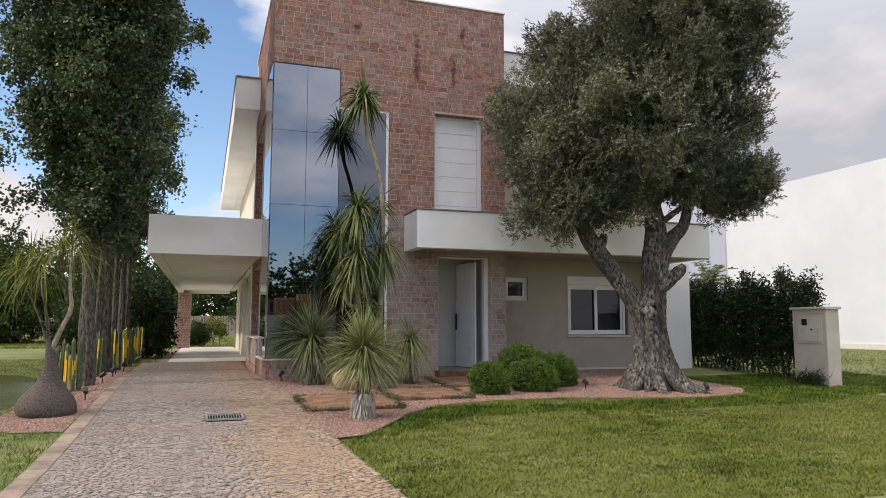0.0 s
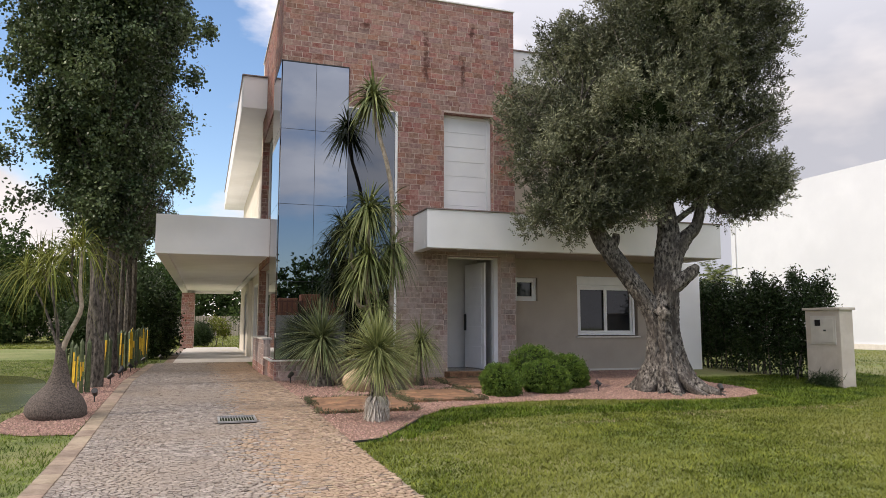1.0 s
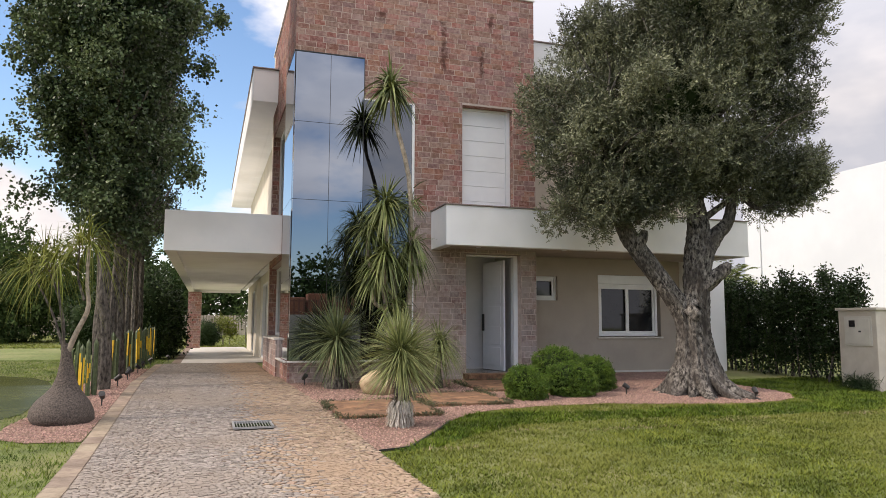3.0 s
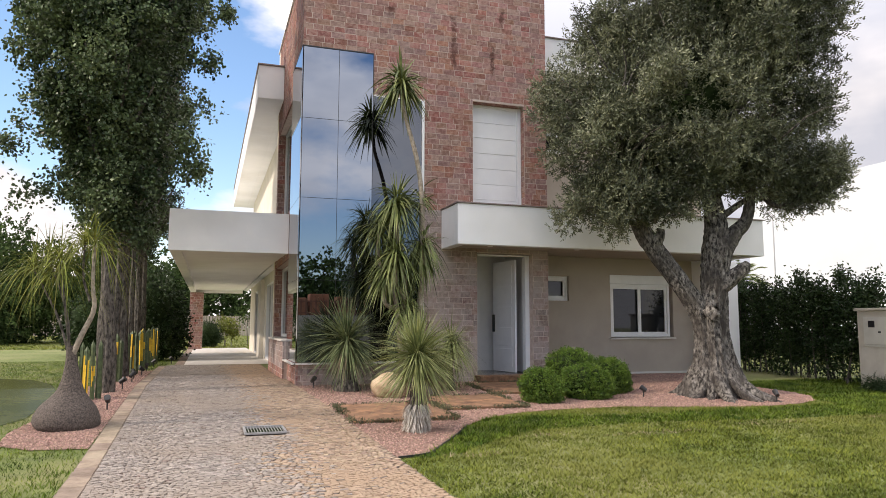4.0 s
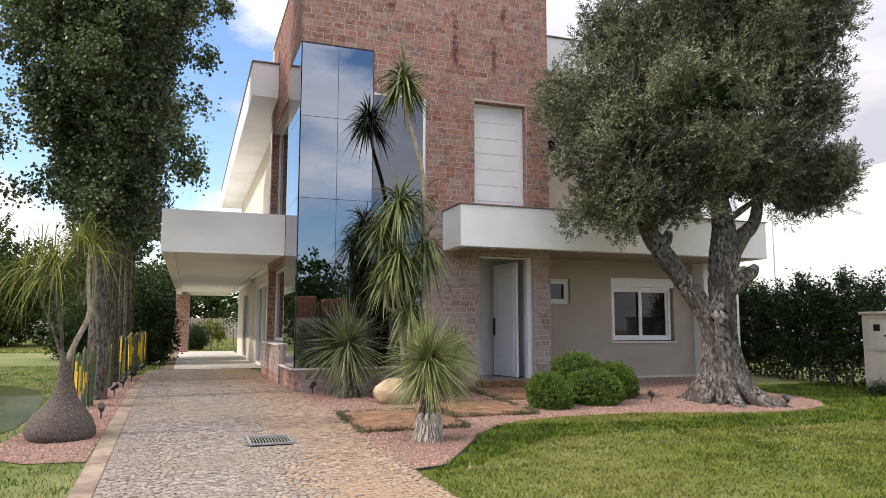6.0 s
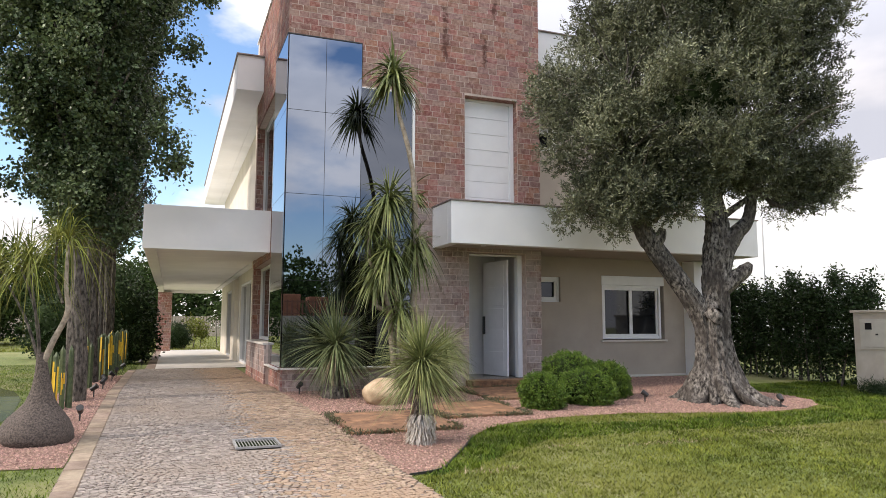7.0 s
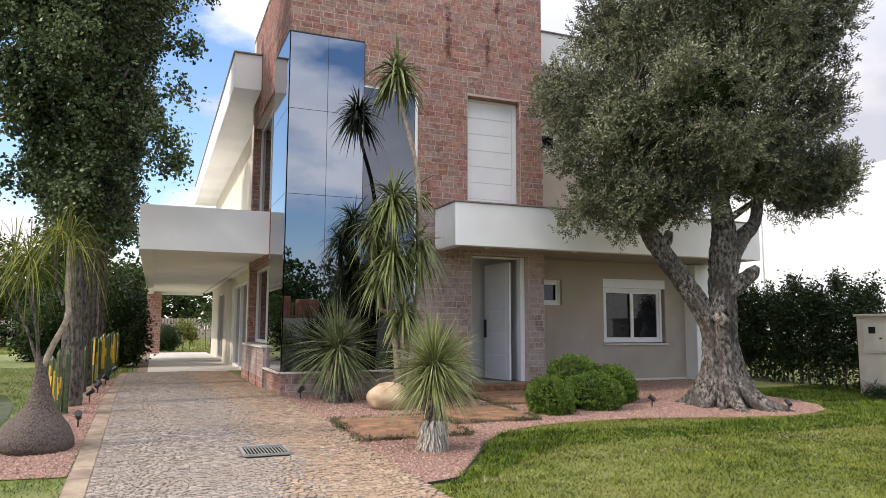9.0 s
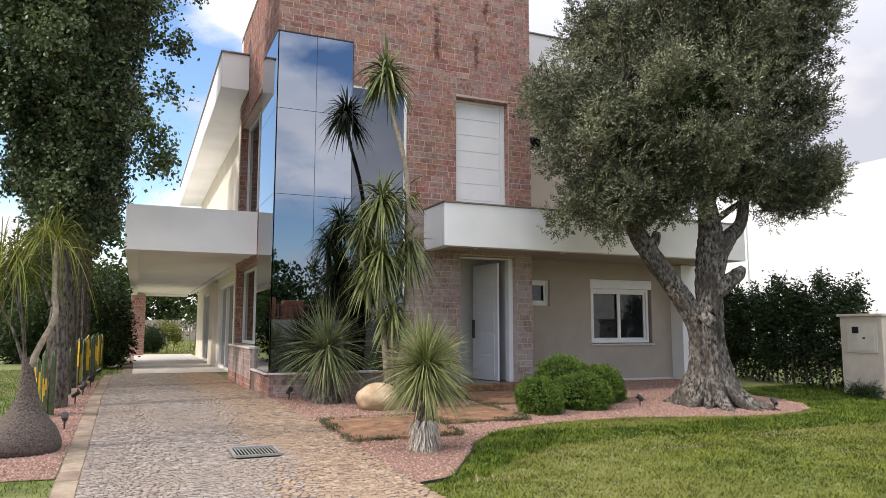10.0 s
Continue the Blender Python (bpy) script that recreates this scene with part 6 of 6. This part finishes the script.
def lay(parent, inv, axis, level, a0, a1, z0, z1, holes, single):
    """Bricks in running bond on a wall's face, cut round its openings: single(a, z) picks those that are objects of their own."""
    joined = ([], [])
    row, z = 0, z0
    while z < z1 - 0.03:
        zt = min(z + BH * rng.uniform(0.93, 1.07), z1)
        a = a0 - (BW / 2 if row % 2 else 0) - rng.uniform(0, 0.06)
        while a < a1 - 0.02:
            w = BW * rng.uniform(0.78, 1.2)
            p, q = max(a, a0), min(a + w, a1)
            a += w
            for h in holes:
                if h[2] < (z + zt) / 2 < h[3]:
                    if h[0] <= p and q <= h[1]:
                        p = q
                    elif p < h[0] < q:
                        q = h[0]
                    elif p < h[1] < q:
                        p = h[1]
            if q - p > 0.025:
                place(parent, inv, axis, level, p, q, z, zt, single, joined)
        z = zt
        row += 1
    if joined[0]:
        o = mesh_ob("bricks", fast_mesh("bricks", np.concatenate(joined[0]), np.concatenate(joined[1])), M_brick, parent)
        o.matrix_parent_inverse = inv
        o["kind"] = "stuff"


def place(parent, inv, axis, level, p, q, z, zt, single, joined):
    c, cz, k = (p + q) / 2, (z + zt) / 2, rng.integers(5)
    out = 0.0022 + rng.uniform(-0.0008, 0.0020)
    sx, sz = (q - p - GAP) / (BW - GAP), (zt - z - GAP) / (BH - GAP)
    if axis == "y":
        m = Matrix.Translation((c, level - out, cz)) @ Matrix.Diagonal((sx, 1, sz, 1))
    else:
        m = Matrix.Translation((level - out, c, cz)) @ Matrix.Rotation(radians(-90), 4, "Z") @ Matrix.Diagonal((sx, 1, sz, 1))
    if single(c, cz):
        o = new("brick", brick_data[k])
        o.parent, o.matrix_parent_inverse, o.matrix_basis = parent, inv, m
    else:
        vs, fs = joined
        v, f = BRICKS[k]
        n = sum(len(t) for t in vs)
        vs.append(np.array([m @ Vector(t) for t in v]))
        fs.append(f + n)


HI = Matrix.Identity(4)
lay(front, HI, "y", Y0, X0 - 0.015, X1 + 0.012, 0.10, TOP, FRONT_HOLES, lambda a, z: (3.45 < a < 6.1 and z < 3.3) or z < 0.53)
lay(side, HI, "x", X0 + 0.0015, Y0 - 0.01, YB, 0.10, TOP, [(13.3, 15.0, 0.52, 6.21), SIDE_HOLES[1], SIDE_HOLES[2], (14.99, 20.4, 0.0, 0.87)], lambda a, z: False)
lay(front, HI, "x", 5.528, Y0 + 0.004, 13.668, 3.36, 5.515, [], lambda a, z: False)
for z0, z1 in ((0.91, 2.49), (3.46, 5.73)):
    lay(side, HI, "y", 18.088, 1.175, 1.34, z0, z1, [], lambda a, z: False)
lay(plinth_side, HI, "x", 1.085, 15.0, 18.27, 0.12, 0.86, [], lambda a, z: z > 0.3)
lay(pillar, HI, "y", 33.7, -1.06, -0.50, 0.1, 2.58, [], lambda a, z: False)
lay(right, HI, "x", X1 - 0.02, Y0 + 0.26, YB, 3.3, TOP, [], lambda a, z: False)


def stone_mesh(seed):
    r = np.random.default_rng(seed)
    base = np.array([(-1, -1), (1, -1), (1, 1), (-1, 1)], dtype=float) * 0.5 + r.normal(0, 0.055, (4, 2))
    low = np.column_stack([base, np.full(4, -0.3)])
    mid = np.column_stack([base * 1.0, np.full(4, 0.8) + r.normal(0, 0.04, 4)])
    top = np.column_stack([base * 0.95, np.full(4, 1.0) + r.normal(0, 0.06, 4)])
    f = [(8, 9, 10, 11)]
    for a in range(4):
        b = (a + 1) % 4
        f += [(a, b, 4 + b, 4 + a), (4 + a, 4 + b, 8 + b, 8 + a)]
    return np.concatenate([low, mid, top]), np.array(f)


STONES = [stone_mesh(300 + k) for k in range(7)]
stone_data = []
for mat in (M_stone_one, M_stone_ochre_one):
    for v, f in STONES:
        me = fast_mesh("cobble", v * np.array([0.0495, 0.0315, 0.0085]), f)
        me.materials.append(mat)
        stone_data.append(me)
edges_l = lambda y: float(np.interp(y, [-8, 7, 15, 21], [-1.32, -1.35, -1.44, -1.46]))
edges_r = lambda y: float(np.interp(y, [-8, 5, 7.7, 11.1, 13.4, 16.1, 21], [1.62, 1.54, 1.47, 1.36, 1.20, 1.08, 1.08]))
vs, fs, total, single_count = ([], [], []), ([], [], []), [0, 0, 0], 0
y = -3.0
while y < 20.85:
    x = edges_l(y) + 0.185 + rng.uniform(0, 0.012)
    while x < edges_r(y) - 0.05:
        w = 0.053 * rng.uniform(0.75, 1.35)
        u = ((x + 5.0) / 1.05) % 1.0 * 2 - 1
        py = y + 0.26 * u * u + rng.normal(0, 0.006)
        slope = math.atan(0.52 * u * 2 / 1.05 * 1.0)
        px = x + w / 2
        x += w
        if py > 20.86 or (0.10 < px < 0.595 and 9.15 < py < 9.645):
            continue
        k = int(rng.integers(7))
        m = Matrix.Translation((px, py, rise(py) + 0.006)) @ Matrix.Rotation(slope + rng.normal(0, 0.06), 4, "Z")
        sc = (w / 0.053, rng.uniform(0.85, 1.15), rng.uniform(0.7, 1.2))
        kind = int(px + 0.25 * noise.noise((px * 1.3, py * 0.7, 0)) + rng.normal(0, 0.17) > 0.5 - 0.03 * (py - 8))
        if 6.4 < py < 7.0 and single_count < 300:
            o = new("cobble", stone_data[k + 7 * kind])
            o.parent, o.matrix_basis = drive, m @ Matrix.Diagonal((*sc, 1))
            single_count += 1
        else:
            v, f = STONES[k]
            a = m.to_euler().z
            q = v * np.array([0.0495, 0.0315, 0.0085]) * np.array(sc)
            ca, sa = math.cos(a), math.sin(a)
            if rng.random() < 0.045:
                kind = 2
            vs[kind].append(np.column_stack([q[:, 0] * ca - q[:, 1] * sa + px, q[:, 0] * sa + q[:, 1] * ca + py, q[:, 2] + rise(py) + 0.006]))
            fs[kind].append(f + total[kind])
            total[kind] += len(v)
    y += 0.0355
for kind, mat in ((0, M_stone), (1, M_stone_ochre), (2, M_stone_dark)):
    o = mesh_ob("cobbles", fast_mesh("cobbles", np.concatenate(vs[kind]), np.concatenate(fs[kind])), mat, drive, ("grey-beige cobbles", "ochre cobbles", "dark brown cobbles")[kind])
    o["kind"] = "stuff"
bm = bmesh.new()
add_box(bm, -0.085, 0.085, -0.178, 0.178, -0.01, 0.012, 0.004)
kerb_me = bpy.data.meshes.new("edging_stone")
bm.to_mesh(kerb_me)
bm.free()
kerb_me.materials.append(M_edge_stone)
y = -4.0
while y < 20.7:
    for ex in (edges_l(y) + 0.095,):
        o = new("edging_stone", kerb_me)
        o.parent = drive
        o.matrix_basis = Matrix.Translation((ex, y, rise(y))) @ Matrix.Rotation(math.atan((rise(y + 0.2) - rise(y - 0.2)) / 0.4), 4, "X") @ Matrix.Rotation(rng.normal(0, 0.01), 4, "Z")
    y += 0.36
